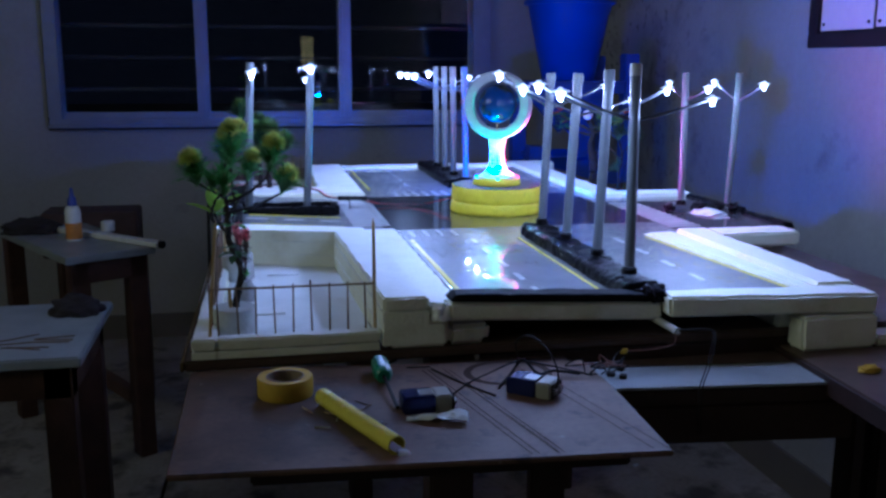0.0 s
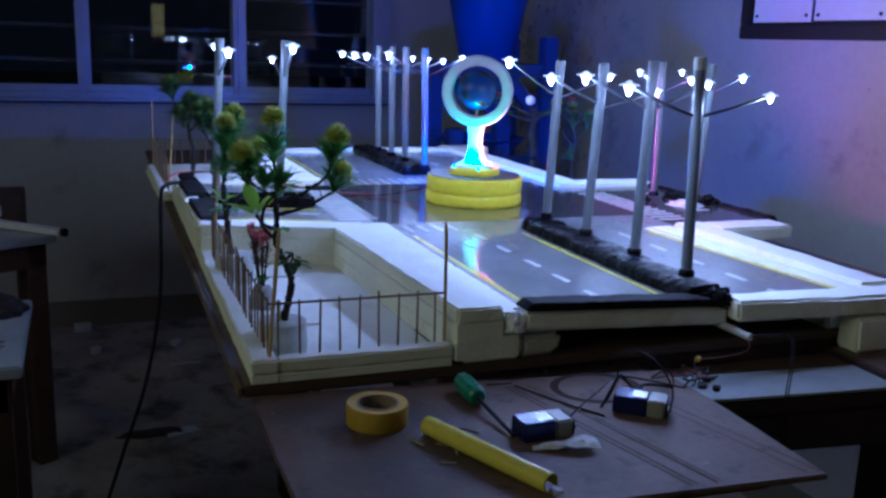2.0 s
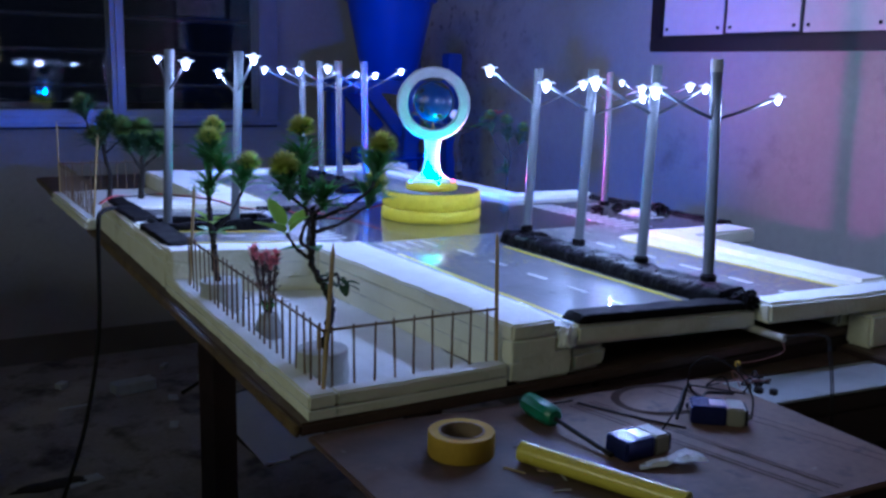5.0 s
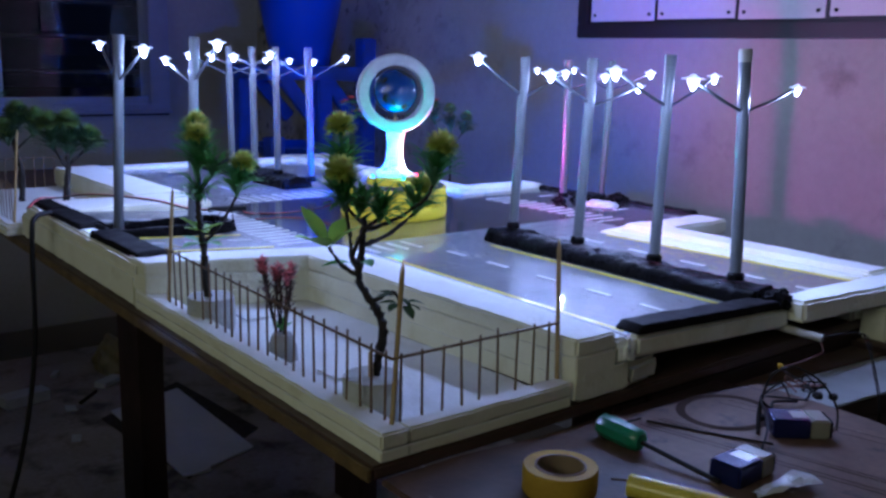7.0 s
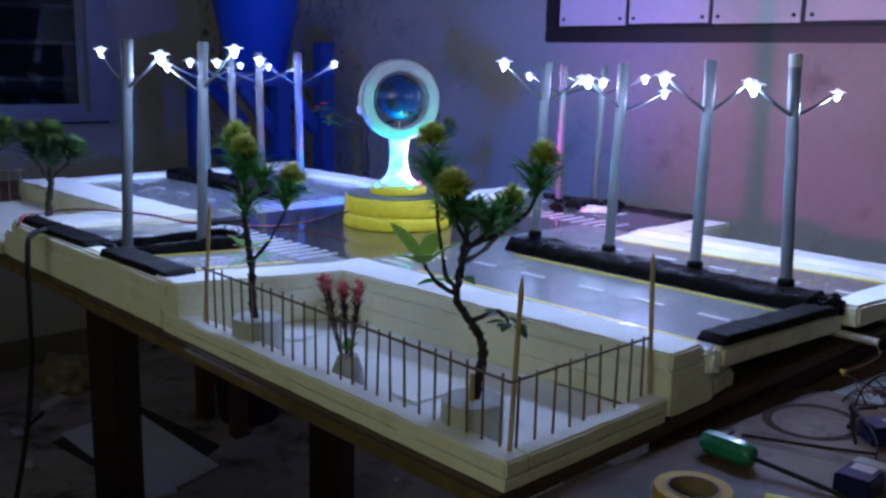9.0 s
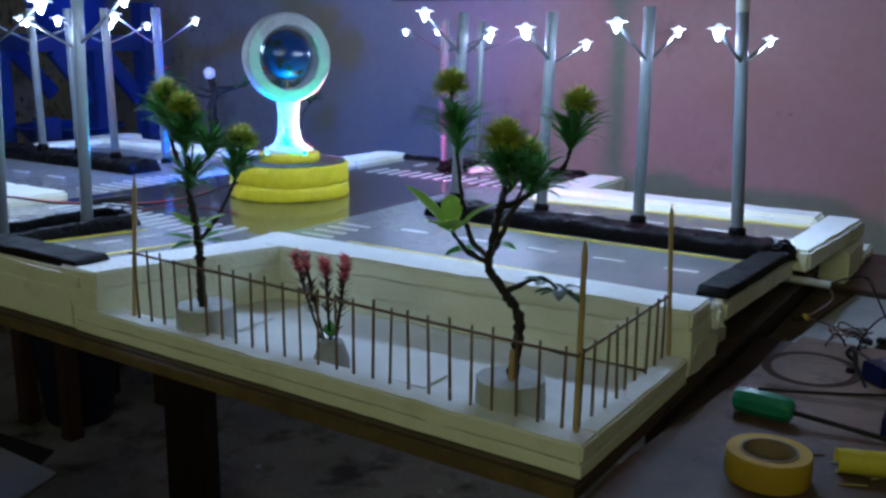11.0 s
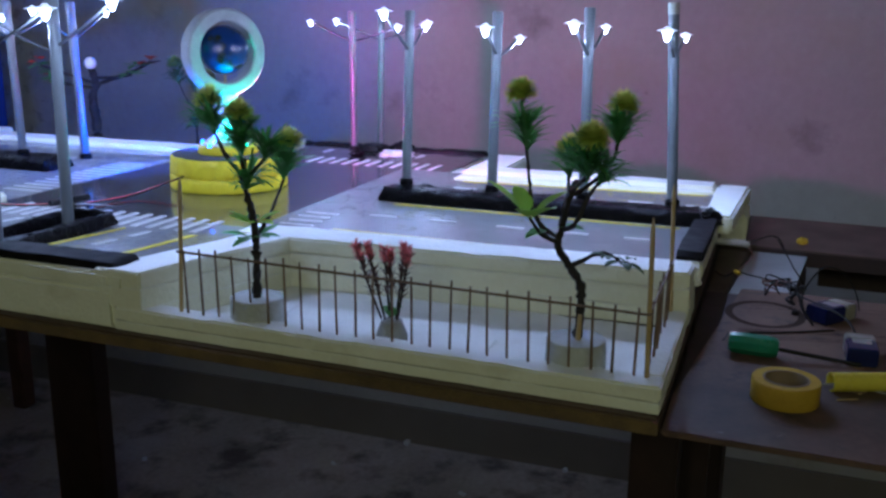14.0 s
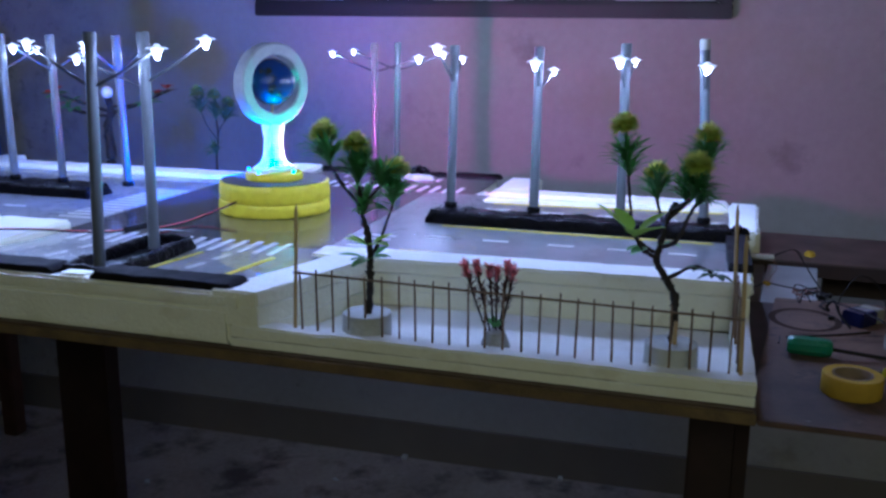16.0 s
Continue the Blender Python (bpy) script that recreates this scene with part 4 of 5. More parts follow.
# ---- street lamps ----
def street_lamp(base, top, arms, cap=False, sizes=(1.0, 0.8)):
    b, t = Vector(base), Vector(top)
    s = thing("street_lamp", "grey pipe street lamp with two lit white LED heads", "street lamp", "street lamps on the medians", at=base)
    part("pole", rod(b, t, 0.0064, 0.0062, 16), PVC, s)
    part("socket", lathe([(0, 0), (0.0092, 0), (0.0092, 0.006), (0.0068, 0.0085), (0, 0.0085)], b, 14), BLACK_WRAP, s)
    part("cap", rod(t - (t - b).normalized() * 0.012, t + (t - b).normalized() * 0.0015, 0.0069, sides=16), CAP if cap else PVC, s)
    for (jz, lx, ly, lz), k in zip(arms, sizes):
        u = (jz - b.z) / (t.z - b.z)
        j = b.lerp(t, u)
        tip = Vector((lx, ly, lz))
        part("arm", tube([j, j.lerp(tip, 0.5) - Vector((0, 0, 0.0015)), tip + (j - tip).normalized() * 0.004], 0.0018, 8, steps=3), ARM, s)
        head = part("shade", lathe([(k * r, k * z) for r, z in ((0, 0.0055), (0.0025, 0.005), (0.0040, 0.0026), (0.0106, 0.0014), (0.0114, 0.0005), (0.0050, 0.0003), (0, 0.001))], tip, 20), SHADE, s)
        bulb = part("led", lathe([(k * r, k * z) for r, z in ((0, 0.0004), (0.0056, 0.0002), (0.0050, -0.002), (0.0040, -0.0045), (0.0029, -0.0075), (0.0019, -0.0095), (0, -0.0105))], (0, 0, 0), 16), LED, head)
        bulb.matrix_local = Matrix.Translation(tip)
        led_light("lamp_light", tip - Vector((0, 0, 0.0125)), (0, 0, -1), DOWN_W, LED_WHITE, 150, 1.0, 0.0035)
        bulb_light("lamp_glow", tip - Vector((0, 0, 0.0145)), LAMP_W, LED_WHITE, 0.0035)
    return s


def across_x(x, y, base_z=0.8705, top_z=1.108, lean=(0, 0), reach=(0.09, 0.09), lz=(1.085, 1.085), jz=1.047, cap=False):
    jx = x + lean[0] * 0.75
    jy = y + lean[1] * 0.75
    return street_lamp((x, y, base_z), (x + lean[0], y + lean[1], top_z), ((jz, jx - reach[0], jy, lz[0]), (jz, jx + reach[1], jy, lz[1])), cap)


def across_y(x, y, base_z, top_z=1.111, lean=(0, 0), reach=(0.09, 0.09), lz=(1.094, 1.094), jz=1.055):
    jx = x + lean[0] * 0.75
    jy = y + lean[1] * 0.75
    return street_lamp((x, y, base_z), (x + lean[0], y + lean[1], top_z), ((jz, jx, jy - reach[0], lz[0]), (jz, jx, jy + reach[1], lz[1])))


street_lamp((0.499, 0.999, 0.8705), (0.503, 1.014, 1.110), ((1.047, 0.412, 1.009, 1.080), (1.047, 0.596, 1.007, 1.072)), True)
street_lamp((0.501, 1.110, 0.8705), (0.511, 1.115, 1.103), ((1.047, 0.419, 1.114, 1.086), (1.045, 0.586, 1.108, 1.081)))
street_lamp((0.501, 1.231, 0.8705), (0.512, 1.232, 1.097), ((1.045, 0.431, 1.223, 1.080), (1.040, 0.591, 1.224, 1.065)))
street_lamp((0.504, 1.353, 0.8705), (0.512, 1.352, 1.097), ((1.047, 0.433, 1.355, 1.097), (1.045, 0.603, 1.365, 1.079)))
street_lamp((0.507, 1.890, 0.8705), (0.502, 1.892, 1.104), ((1.050, 0.428, 1.893, 1.094), (1.050, 0.581, 1.892, 1.091)))
across_x(0.507, 2.012, 0.8700, 1.104, (-0.003, 0.002), (0.085, 0.082), (1.088, 1.082), 1.050)
across_x(0.507, 2.105, 0.8700, 1.104, (-0.003, 0.002), (0.085, 0.082), (1.088, 1.082), 1.050)
across_x(0.507, 2.205, 0.8700, 1.104, (-0.003, 0.002), (0.085, 0.082), (1.088, 1.082), 1.050)
street_lamp((0.062, 1.626, 0.8555), (0.072, 1.625, 1.111), ((1.055, 0.074, 1.548, 1.096), (1.055, 0.076, 1.706, 1.101)))
street_lamp((0.161, 1.622, 0.8555), (0.174, 1.629, 1.111), ((1.055, 0.168, 1.546, 1.105), (1.050, 0.170, 1.716, 1.083)))
street_lamp((0.850, 1.593, 0.8560), (0.846, 1.593, 1.095), ((1.045, 0.850, 1.510, 1.072), (1.045, 0.855, 1.678, 1.078)))
across_y(0.935, 1.580, 0.8500, 1.095, lean=(0.012, 0.002), lz=(1.078, 1.080), jz=1.045)

# ---- fences ----
def fence(label, runs, posts, base, at):
    f = thing("fence", label, "fence", "stick fences round the gardens", at=at)
    for (xa, ya, za), (xb, yb, zb), count in runs:
        part("rail", rod((xa, ya, za), (xb, yb, zb), 0.0011, sides=6), PICKET, f)
        for k in range(count):
            u = (k + 0.5) / count
            x, y = xa + (xb - xa) * u + random.uniform(-0.0008, 0.0008), ya + (yb - ya) * u + random.uniform(-0.0010, 0.0010)
            rail = za + (zb - za) * u
            part("picket", rod((x, y, base), (x + random.uniform(-0.0012, 0.0012), y + random.uniform(-0.0018, 0.0018), rail + random.uniform(0.002, 0.0065)), 0.00115, 0.0009, 6), PICKET, f)
    for x, y, zt, dx, dy in posts:
        part("post", rod((x, y, base), (x + dx, y + dy, zt - 0.009), 0.0019, 0.0018, 8), BAMBOO, f)
        part("post_tip", rod((x + dx, y + dy, zt - 0.009), (x + dx * 1.08, y + dy * 1.08, zt), 0.0018, 0.0002, 8), BAMBOO, f)
    return f


fence("brown stick fence with taller bamboo corner posts round the garden", (((0.021, 0.962, 0.881), (0.024, 1.380, 0.888), 25), ((0.021, 0.962, 0.881), (0.194, 0.964, 0.880), 9)),
      ((0.021, 0.961, 0.953, 0.010, 0.004), (0.026, 1.380, 0.954, 0.008, 0.0), (0.194, 0.963, 0.951, 0.0, 0.005)), 0.8310, (0.02, 0.96, 0.83))
fence("brown stick fence with pale posts round the far garden", (((0.018, 1.955, 0.885), (0.018, 2.322, 0.886), 22), ((0.018, 2.322, 0.886), (0.195, 2.322, 0.885), 10)),
      ((0.018, 2.322, 0.975, 0.0, 0.0), (0.018, 1.955, 0.972, 0.012, 0.0)), 0.8280, (0.02, 2.3, 0.83))

# ---- plants ----
def blade(bm, root, way, length, width, droop, mat=0, segs=3, side=None):
    """One narrow leaf: bends away from its way by droop, tapers to a tip."""
    way = Vector(way).normalized()
    side = (side or way.cross(Vector((0, 0, 1)))).normalized() if way.cross(Vector((0, 0, 1))).length > 1e-3 else Vector((1, 0, 0))
    rows, p, d = [], Vector(root), way.copy()
    for k in range(segs + 1):
        u = k / segs
        w = width * (0.55 + 1.2 * u - 1.75 * u * u) if k < segs else 0
        lift = side.cross(d) * w * 0.35
        rows.append([bm.verts.new(p)] if k == segs else [bm.verts.new(p - side * w + lift), bm.verts.new(p), bm.verts.new(p + side * w + lift)])
        p = p + d * (length / segs)
        d = (d + Vector((0, 0, -droop / segs))).normalized()
    for a, b in zip(rows, rows[1:]):
        if len(b) == 3:
            for i in range(2):
                bm.faces.new((a[i], a[i + 1], b[i + 1], b[i])).material_index = mat
        else:
            for i in range(2):
                bm.faces.new((a[i], a[i + 1], b[0])).material_index = mat


def tuft(parent, foot, tip, rng, size=1.0, bloom=True, count=46, head_mat=None, leaf_mat=None):
    """A sprig: strap-like green blades that open out of its foot like a cup, shorter ones up the stalk, and a fuzzy yellow-green pompom on top."""
    foot, tip = Vector(foot), Vector(tip)
    axis = (tip - foot).normalized()
    side = axis.orthogonal().normalized()
    green, head = bmesh.new(), bmesh.new()
    rod(foot, tip, 0.0011 * size, 0.0007 * size, 5, bm=green)

    def spoke():
        return Matrix.Rotation(rng.uniform(0, 2 * math.pi), 3, axis) @ side

    for k in range(int(count * (1.15 if bloom else 1.2))):
        u = rng.random()
        blade(green, foot.lerp(tip, 0.35 * u), axis * rng.uniform(0.7, 1.1) + spoke() * rng.uniform(0.45, 0.95), rng.uniform(0.025, 0.036) * size, rng.uniform(0.0022, 0.0031) * size, rng.uniform(0.5, 1.5), 0, 5)
    if bloom:
        heart = foot.lerp(tip, 0.80)
        for k in range(int(count * 1.0)):
            blade(green, foot.lerp(tip, rng.uniform(0.4, 0.8)), axis * rng.uniform(0.2, 0.8) + spoke(), rng.uniform(0.014, 0.021) * size, rng.uniform(0.0014, 0.0021) * size, rng.uniform(0.1, 0.9), 0, 4)
        bmesh.ops.create_icosphere(head, subdivisions=2, radius=0.0060 * size, matrix=Matrix.Translation(heart))
        for k in range(int(count * 10)):
            lean = rng.uniform(-0.55, 1.0)
            way = axis * lean * 0.8 + spoke() * math.sqrt(max(0.0, 1 - lean * lean))
            start = heart + way * 0.003 * size
            blade(head, start, way + Vector((rng.uniform(-0.25, 0.25), rng.uniform(-0.25, 0.25), rng.uniform(-0.15, 0.3))), rng.uniform(0.0090, 0.0132) * size, 0.0012 * size, rng.uniform(-0.2, 0.4), 0, 3)
        part("yellow_head", head, head_mat or BLOOM, parent, "fuzzy yellow-green needle head")
    else:
        head.free()
    return part("green_needles", green, leaf_mat or LEAF, parent, "green plastic needles")


def broad_leaf(bm, root, way, length, width, droop=0.3):
    """One oval leaf on a short stalk, folded a little along its midrib, tapering to a tip."""
    way = Vector(way).normalized()
    side = way.cross(Vector((0, 0, 1)))
    side = side.normalized() if side.length > 1e-3 else Vector((1, 0, 0))
    rows, p, d, segs = [], Vector(root), way.copy(), 8
    for k in range(segs + 1):
        u = k / segs
        w = width * (0.06 if u < 0.13 else math.sin(math.pi * ((u - 0.1) / 0.9) ** 0.85) ** 0.8 + 0.02)
        lift = side.cross(d) * w * 0.28
        rows.append([bm.verts.new(p - side * w + lift), bm.verts.new(p), bm.verts.new(p + side * w + lift)])
        p = p + d * (length / segs)
        d = (d + Vector((0, 0, -droop / segs))).normalized()
    for a, b in zip(rows, rows[1:]):
        for i in range(2):
            bm.faces.new((a[i], a[i + 1], b[i + 1], b[i])).smooth = True


def leaf_spray(parent, root, rng, count, length, width, spread, up, mat, name="leaf_spray"):
    bm = bmesh.new()
    for k in range(count):
        a = 2 * math.pi * (k + rng.random() * 0.6) / count
        way = Vector((math.cos(a) * spread, math.sin(a) * spread, up + rng.uniform(-0.3, 0.3)))
        broad_leaf(bm, Vector(root) + way.normalized() * 0.002, way, length * rng.uniform(0.7, 1.1), width * rng.uniform(0.8, 1.1), rng.uniform(0.1, 0.7))
    return part(name, bm, mat, parent)


def knobbly(points, radius, rng, taper=0.6):
    bm = tube(points, radius, 8, taper=taper, steps=7)
    for v in bm.verts:
        n = noise.noise_vector(v.co * 300)
        v.co += Vector((n.x, n.y, n.z)) * radius * 0.6
    return bm


def foam_pot(parent, x, y, z0, z1, r):
    part("foot", wobble(lathe(prof(r, z0, z1), (x, y, 0), 32), 0.001, 70), [POT_FOAM], parent, "round styrofoam foot")


def needle_tree(label, base, pot, trunk, limbs, tufts, sprays, seed, radius=0.0036, size=1.0, head_mat=None, leaf_mat=None):
    rng = random.Random(seed)
    t = thing("artificial_tree", label, "plant", "artificial plants", at=base)
    if pot:
        foam_pot(t, base[0], base[1], *pot)
    part("trunk", knobbly(trunk, radius, rng), WIRE_STEM, t)
    if pot and pot[2] > 0.023:
        part("stake", rod(Vector(trunk[0]) + Vector((-0.003, -0.002, 0.004)), Vector(trunk[0]) + Vector((-0.004, -0.003, 0.030)), 0.0024, 0.0018, 8), BAMBOO, t, "bare bamboo stake")
    for limb in limbs:
        part("limb", knobbly(limb, radius * 0.5, rng, 0.6), WIRE_STEM, t)
    for foot, tip, bloom, count in tufts:
        tuft(t, foot, tip, rng, size, bloom, count, head_mat, leaf_mat)
    for root, n, length, width, spread, up, mat in sprays:
        leaf_spray(t, root, rng, n, length, width, spread, up, mat)
    return t


needle_tree("artificial tree with yellow-tipped green sprigs and a black wrapped stem", (0.045, 1.021, 0.813), (0.813, 0.8470, 0.0240),
            [(0.045, 1.021, 0.838), (0.050, 1.020, 0.862), (0.054, 1.021, 0.886), (0.050, 1.029, 0.903), (0.043, 1.038, 0.920), (0.043, 1.036, 0.940), (0.042, 1.032, 0.958), (0.040, 1.026, 0.975)],
            [[(0.042, 1.036, 0.928), (0.045, 1.052, 0.935), (0.050, 1.062, 0.950), (0.048, 1.064, 0.968), (0.047, 1.068, 0.997)],
             [(0.042, 1.033, 0.950), (0.070, 1.038, 0.955), (0.100, 1.045, 0.968)],
             [(0.042, 1.036, 0.925), (0.034, 1.050, 0.932), (0.027, 1.058, 0.946)],
             [(0.040, 1.028, 0.968), (0.024, 1.018, 0.978), (0.014, 1.012, 0.985)],
             [(0.042, 1.030, 0.962), (0.062, 1.016, 0.972), (0.080, 1.006, 0.986), (0.088, 1.004, 0.998)],
             [(0.042, 1.034, 0.935), (0.026, 1.022, 0.945), (0.030, 1.014, 0.965), (0.040, 1.008, 0.975)],
             [(0.050, 1.028, 0.905), (0.052, 1.006, 0.917), (0.048, 0.990, 0.913)]],
            [((0.047, 1.067, 0.994), (0.047, 1.075, 1.050), True, 46), ((0.100, 1.044, 0.966), (0.112, 1.047, 0.996), True, 34), ((0.012, 1.012, 0.982), (0.005, 1.008, 1.020), True, 50), ((0.088, 1.004, 0.996), (0.095, 1.001, 1.036), True, 44),
             ((0.040, 1.008, 0.972), (0.040, 1.002, 0.998), False, 34), ((0.028, 1.016, 0.976), (0.030, 1.020, 1.004), False, 30)],
            [((0.027, 1.058, 0.944), 5, 0.042, 0.0078, 1.0, 0.75, LEAF_PALE), ((0.045, 1.046, 0.934), 3, 0.028, 0.007, 1.0, 0.1, LEAF), ((0.048, 0.988, 0.913), 6, 0.019, 0.0042, 1.0, -0.1, LEAF_DULL), ((0.050, 0.998, 0.916), 4, 0.018, 0.004, 1.0, 0.0, LEAF_DULL)], 5, radius=0.0039)
needle_tree("artificial tree with green sprigs and pale lower leaves", (0.043, 1.311, 0.813), (0.813, 0.8490, 0.0240),
            [(0.043, 1.311, 0.838), (0.034, 1.305, 0.870), (0.034, 1.304, 0.900), (0.030, 1.304, 0.925), (0.032, 1.312, 0.950), (0.034, 1.314, 0.975)],
            [[(0.032, 1.304, 0.905), (0.050, 1.298, 0.925), (0.064, 1.292, 0.954)], [(0.033, 1.312, 0.955), (0.040, 1.334, 0.974), (0.048, 1.350, 0.992)], [(0.034, 1.308, 0.96), (0.040, 1.296, 0.975)]],
            [((0.034, 1.316, 0.975), (0.036, 1.318, 1.022), True, 56), ((0.048, 1.350, 0.990), (0.054, 1.360, 1.029), True, 46), ((0.064, 1.292, 0.952), (0.073, 1.290, 0.995), True, 44),
             ((0.040, 1.296, 0.972), (0.042, 1.290, 1.004), False, 34), ((0.033, 1.312, 0.945), (0.028, 1.300, 0.985), False, 34)],
            [((0.031, 1.304, 0.918), 6, 0.026, 0.0055, 1.0, 0.45, LEAF_PALE), ((0.034, 1.306, 0.905), 8, 0.026, 0.0055, 1.0, 0.1, LEAF)], 8, radius=0.0040, size=1.06)
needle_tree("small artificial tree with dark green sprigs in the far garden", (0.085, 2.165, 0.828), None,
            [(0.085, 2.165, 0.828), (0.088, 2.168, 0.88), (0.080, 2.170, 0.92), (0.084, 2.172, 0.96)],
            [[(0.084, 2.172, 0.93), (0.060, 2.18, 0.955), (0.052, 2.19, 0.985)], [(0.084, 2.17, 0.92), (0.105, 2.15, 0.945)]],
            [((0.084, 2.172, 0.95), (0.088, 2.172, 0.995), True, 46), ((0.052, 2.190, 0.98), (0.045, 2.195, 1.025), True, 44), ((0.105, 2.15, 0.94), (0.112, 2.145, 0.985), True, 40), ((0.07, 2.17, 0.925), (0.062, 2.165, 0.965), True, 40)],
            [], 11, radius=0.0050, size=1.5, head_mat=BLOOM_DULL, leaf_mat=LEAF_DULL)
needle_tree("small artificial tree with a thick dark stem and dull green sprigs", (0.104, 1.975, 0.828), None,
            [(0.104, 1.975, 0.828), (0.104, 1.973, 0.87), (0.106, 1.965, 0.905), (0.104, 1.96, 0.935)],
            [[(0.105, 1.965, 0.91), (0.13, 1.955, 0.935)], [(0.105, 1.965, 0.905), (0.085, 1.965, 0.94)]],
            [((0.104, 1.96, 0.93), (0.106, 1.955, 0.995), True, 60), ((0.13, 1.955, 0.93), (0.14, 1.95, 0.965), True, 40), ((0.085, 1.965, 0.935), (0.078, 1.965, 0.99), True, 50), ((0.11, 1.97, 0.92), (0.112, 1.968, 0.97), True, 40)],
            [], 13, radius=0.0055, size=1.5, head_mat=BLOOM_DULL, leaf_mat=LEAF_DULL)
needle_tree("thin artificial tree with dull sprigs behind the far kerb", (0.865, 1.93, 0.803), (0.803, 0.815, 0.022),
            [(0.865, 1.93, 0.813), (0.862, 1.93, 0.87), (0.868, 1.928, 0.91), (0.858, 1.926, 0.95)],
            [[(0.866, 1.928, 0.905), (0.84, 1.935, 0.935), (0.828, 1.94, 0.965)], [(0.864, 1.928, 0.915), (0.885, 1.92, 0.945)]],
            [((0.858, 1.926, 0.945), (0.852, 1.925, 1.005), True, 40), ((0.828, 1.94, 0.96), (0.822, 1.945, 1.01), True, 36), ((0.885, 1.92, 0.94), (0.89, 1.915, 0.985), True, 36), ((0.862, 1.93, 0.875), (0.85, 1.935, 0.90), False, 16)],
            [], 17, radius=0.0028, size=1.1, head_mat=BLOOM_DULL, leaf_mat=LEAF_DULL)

rng = random.Random(3)
tree = thing("artificial_tree", "bare twisted artificial tree with red flowers and a white ball", "plant", "artificial plants", at=(0.905, 2.20, 0.803))
foam_pot(tree, 0.905, 2.20, 0.803, 0.815, 0.024)
part("trunk", knobbly([(0.905, 2.20, 0.813), (0.905, 2.20, 0.87), (0.897, 2.198, 0.915), (0.90, 2.19, 0.948), (0.885, 2.185, 0.978)], 0.0105, rng), WIRE_STEM, tree)
for limb in ([(0.90, 2.19, 0.948), (0.872, 2.225, 0.965), (0.84, 2.27, 0.985)], [(0.90, 2.19, 0.945), (0.915, 2.135, 0.965), (0.93, 2.085, 0.988)], [(0.89, 2.187, 0.96), (0.90, 2.15, 0.962), (0.91, 2.11, 0.967)], [(0.895, 2.19, 0.94), (0.87, 2.215, 0.945), (0.845, 2.245, 0.955)]):
    part("limb", knobbly(limb, 0.0036, rng), WIRE_STEM, tree)
for root, mat in (((0.84, 2.27, 0.985), LEAF), ((0.85, 2.25, 0.972), LEAF), ((0.845, 2.245, 0.957), LEAF), ((0.93, 2.085, 0.988), DARK_RED), ((0.91, 2.11, 0.968), LEAF), ((0.92, 2.10, 0.985), LEAF)):
    leaf_spray(tree, root, rng, 9, 0.030, 0.0062, 1.0, 0.2, mat)
for root in ((0.84, 2.27, 0.995), (0.832, 2.285, 0.985), (0.842, 2.25, 0.966), (0.935, 2.08, 0.996), (0.925, 2.095, 0.985)):
    leaf_spray(tree, root, rng, 5, 0.015, 0.0055, 0.8, 0.5, RED, "red_flower")
bm = bmesh.new()
bmesh.ops.create_uvsphere(bm, u_segments=16, v_segments=10, radius=0.012)
bmesh.ops.translate(bm, verts=bm.verts[:], vec=(0.88, 2.183, 0.990))
part("ball", bm, BALL_WHITE, tree, "white foam ball", smooth=True)

flower = thing("artificial_flower", "pink artificial flower bunch in a small grey foot", "plant", "artificial plants", at=(0.055, 1.185, 0.813))
part("foot", wobble(lathe([(0, 0.813), (0.0145, 0.813), (0.0138, 0.825), (0.009, 0.838), (0, 0.841)], (0.055, 1.185, 0), 20), 0.001, 120), CEMENT, flower)
leaf_spray(flower, (0.055, 1.185, 0.839), rng, 12, 0.013, 0.0036, 0.6, 1.0, LEAF, "green_collar")
for dx, dy in ((-0.006, 0.030), (-0.010, 0.017), (0.003, 0.007), (-0.008, -0.003), (0.006, -0.011), (-0.003, -0.018)):
    foot = Vector((0.055 + dx * 0.25, 1.185 + dy * 0.3, 0.839))
    tip = Vector((0.055 + dx, 1.186 + dy, 0.902 + rng.uniform(-0.004, 0.004)))
    part("stem", tube([foot, foot.lerp(tip, 0.5) + Vector((0, 0, -0.002)), tip], 0.0010, 6, steps=3), WIRE_STEM, flower)
    leaves, petals = bmesh.new(), bmesh.new()
    axis = (tip - foot).normalized()
    side = axis.orthogonal().normalized()
    for k in range(46):
        out = Matrix.Rotation(rng.uniform(0, 6.28), 3, axis) @ side
        blade(leaves, foot.lerp(tip, rng.uniform(0.30, 0.96)), axis * 0.8 + out * 0.9, rng.uniform(0.007, 0.012), 0.0015, 0.2, 0, 2)
    for k in range(60):
        out = Matrix.Rotation(rng.uniform(0, 6.28), 3, axis) @ side
        blade(petals, foot.lerp(tip, rng.uniform(0.78, 0.98)), axis * rng.uniform(0.5, 1.2) + out * 0.75, rng.uniform(0.006, 0.010), 0.0018, 0.1, 0, 2)
    part("dark_leaves", leaves, DARK_RED, flower)
    part("petals", petals, PINK, flower, "pink plastic petals")
tagged(finish("foam_square", rough_box(0.064, 0.104, 1.104, 1.138, 0.8131, 0.8152, amount=0.0004, bevel=0.0006), [FOAM, FOAM]), "small thin styrofoam square lying in the garden", "foam piece")
tagged(finish("foam_square", rough_box(0.085, 0.130, 1.315, 1.352, 0.8131, 0.8156, amount=0.0004, bevel=0.0006), [FOAM, FOAM]), "small thin styrofoam square lying in the garden", "foam piece")

# ---- blue bucket on its stand ----
SX, SYY = 1.075, 2.905
stand = thing("bucket_stand", "blue painted wooden stand with braces and a lower basin shelf", "stand", at=(SX, SYY, 0))
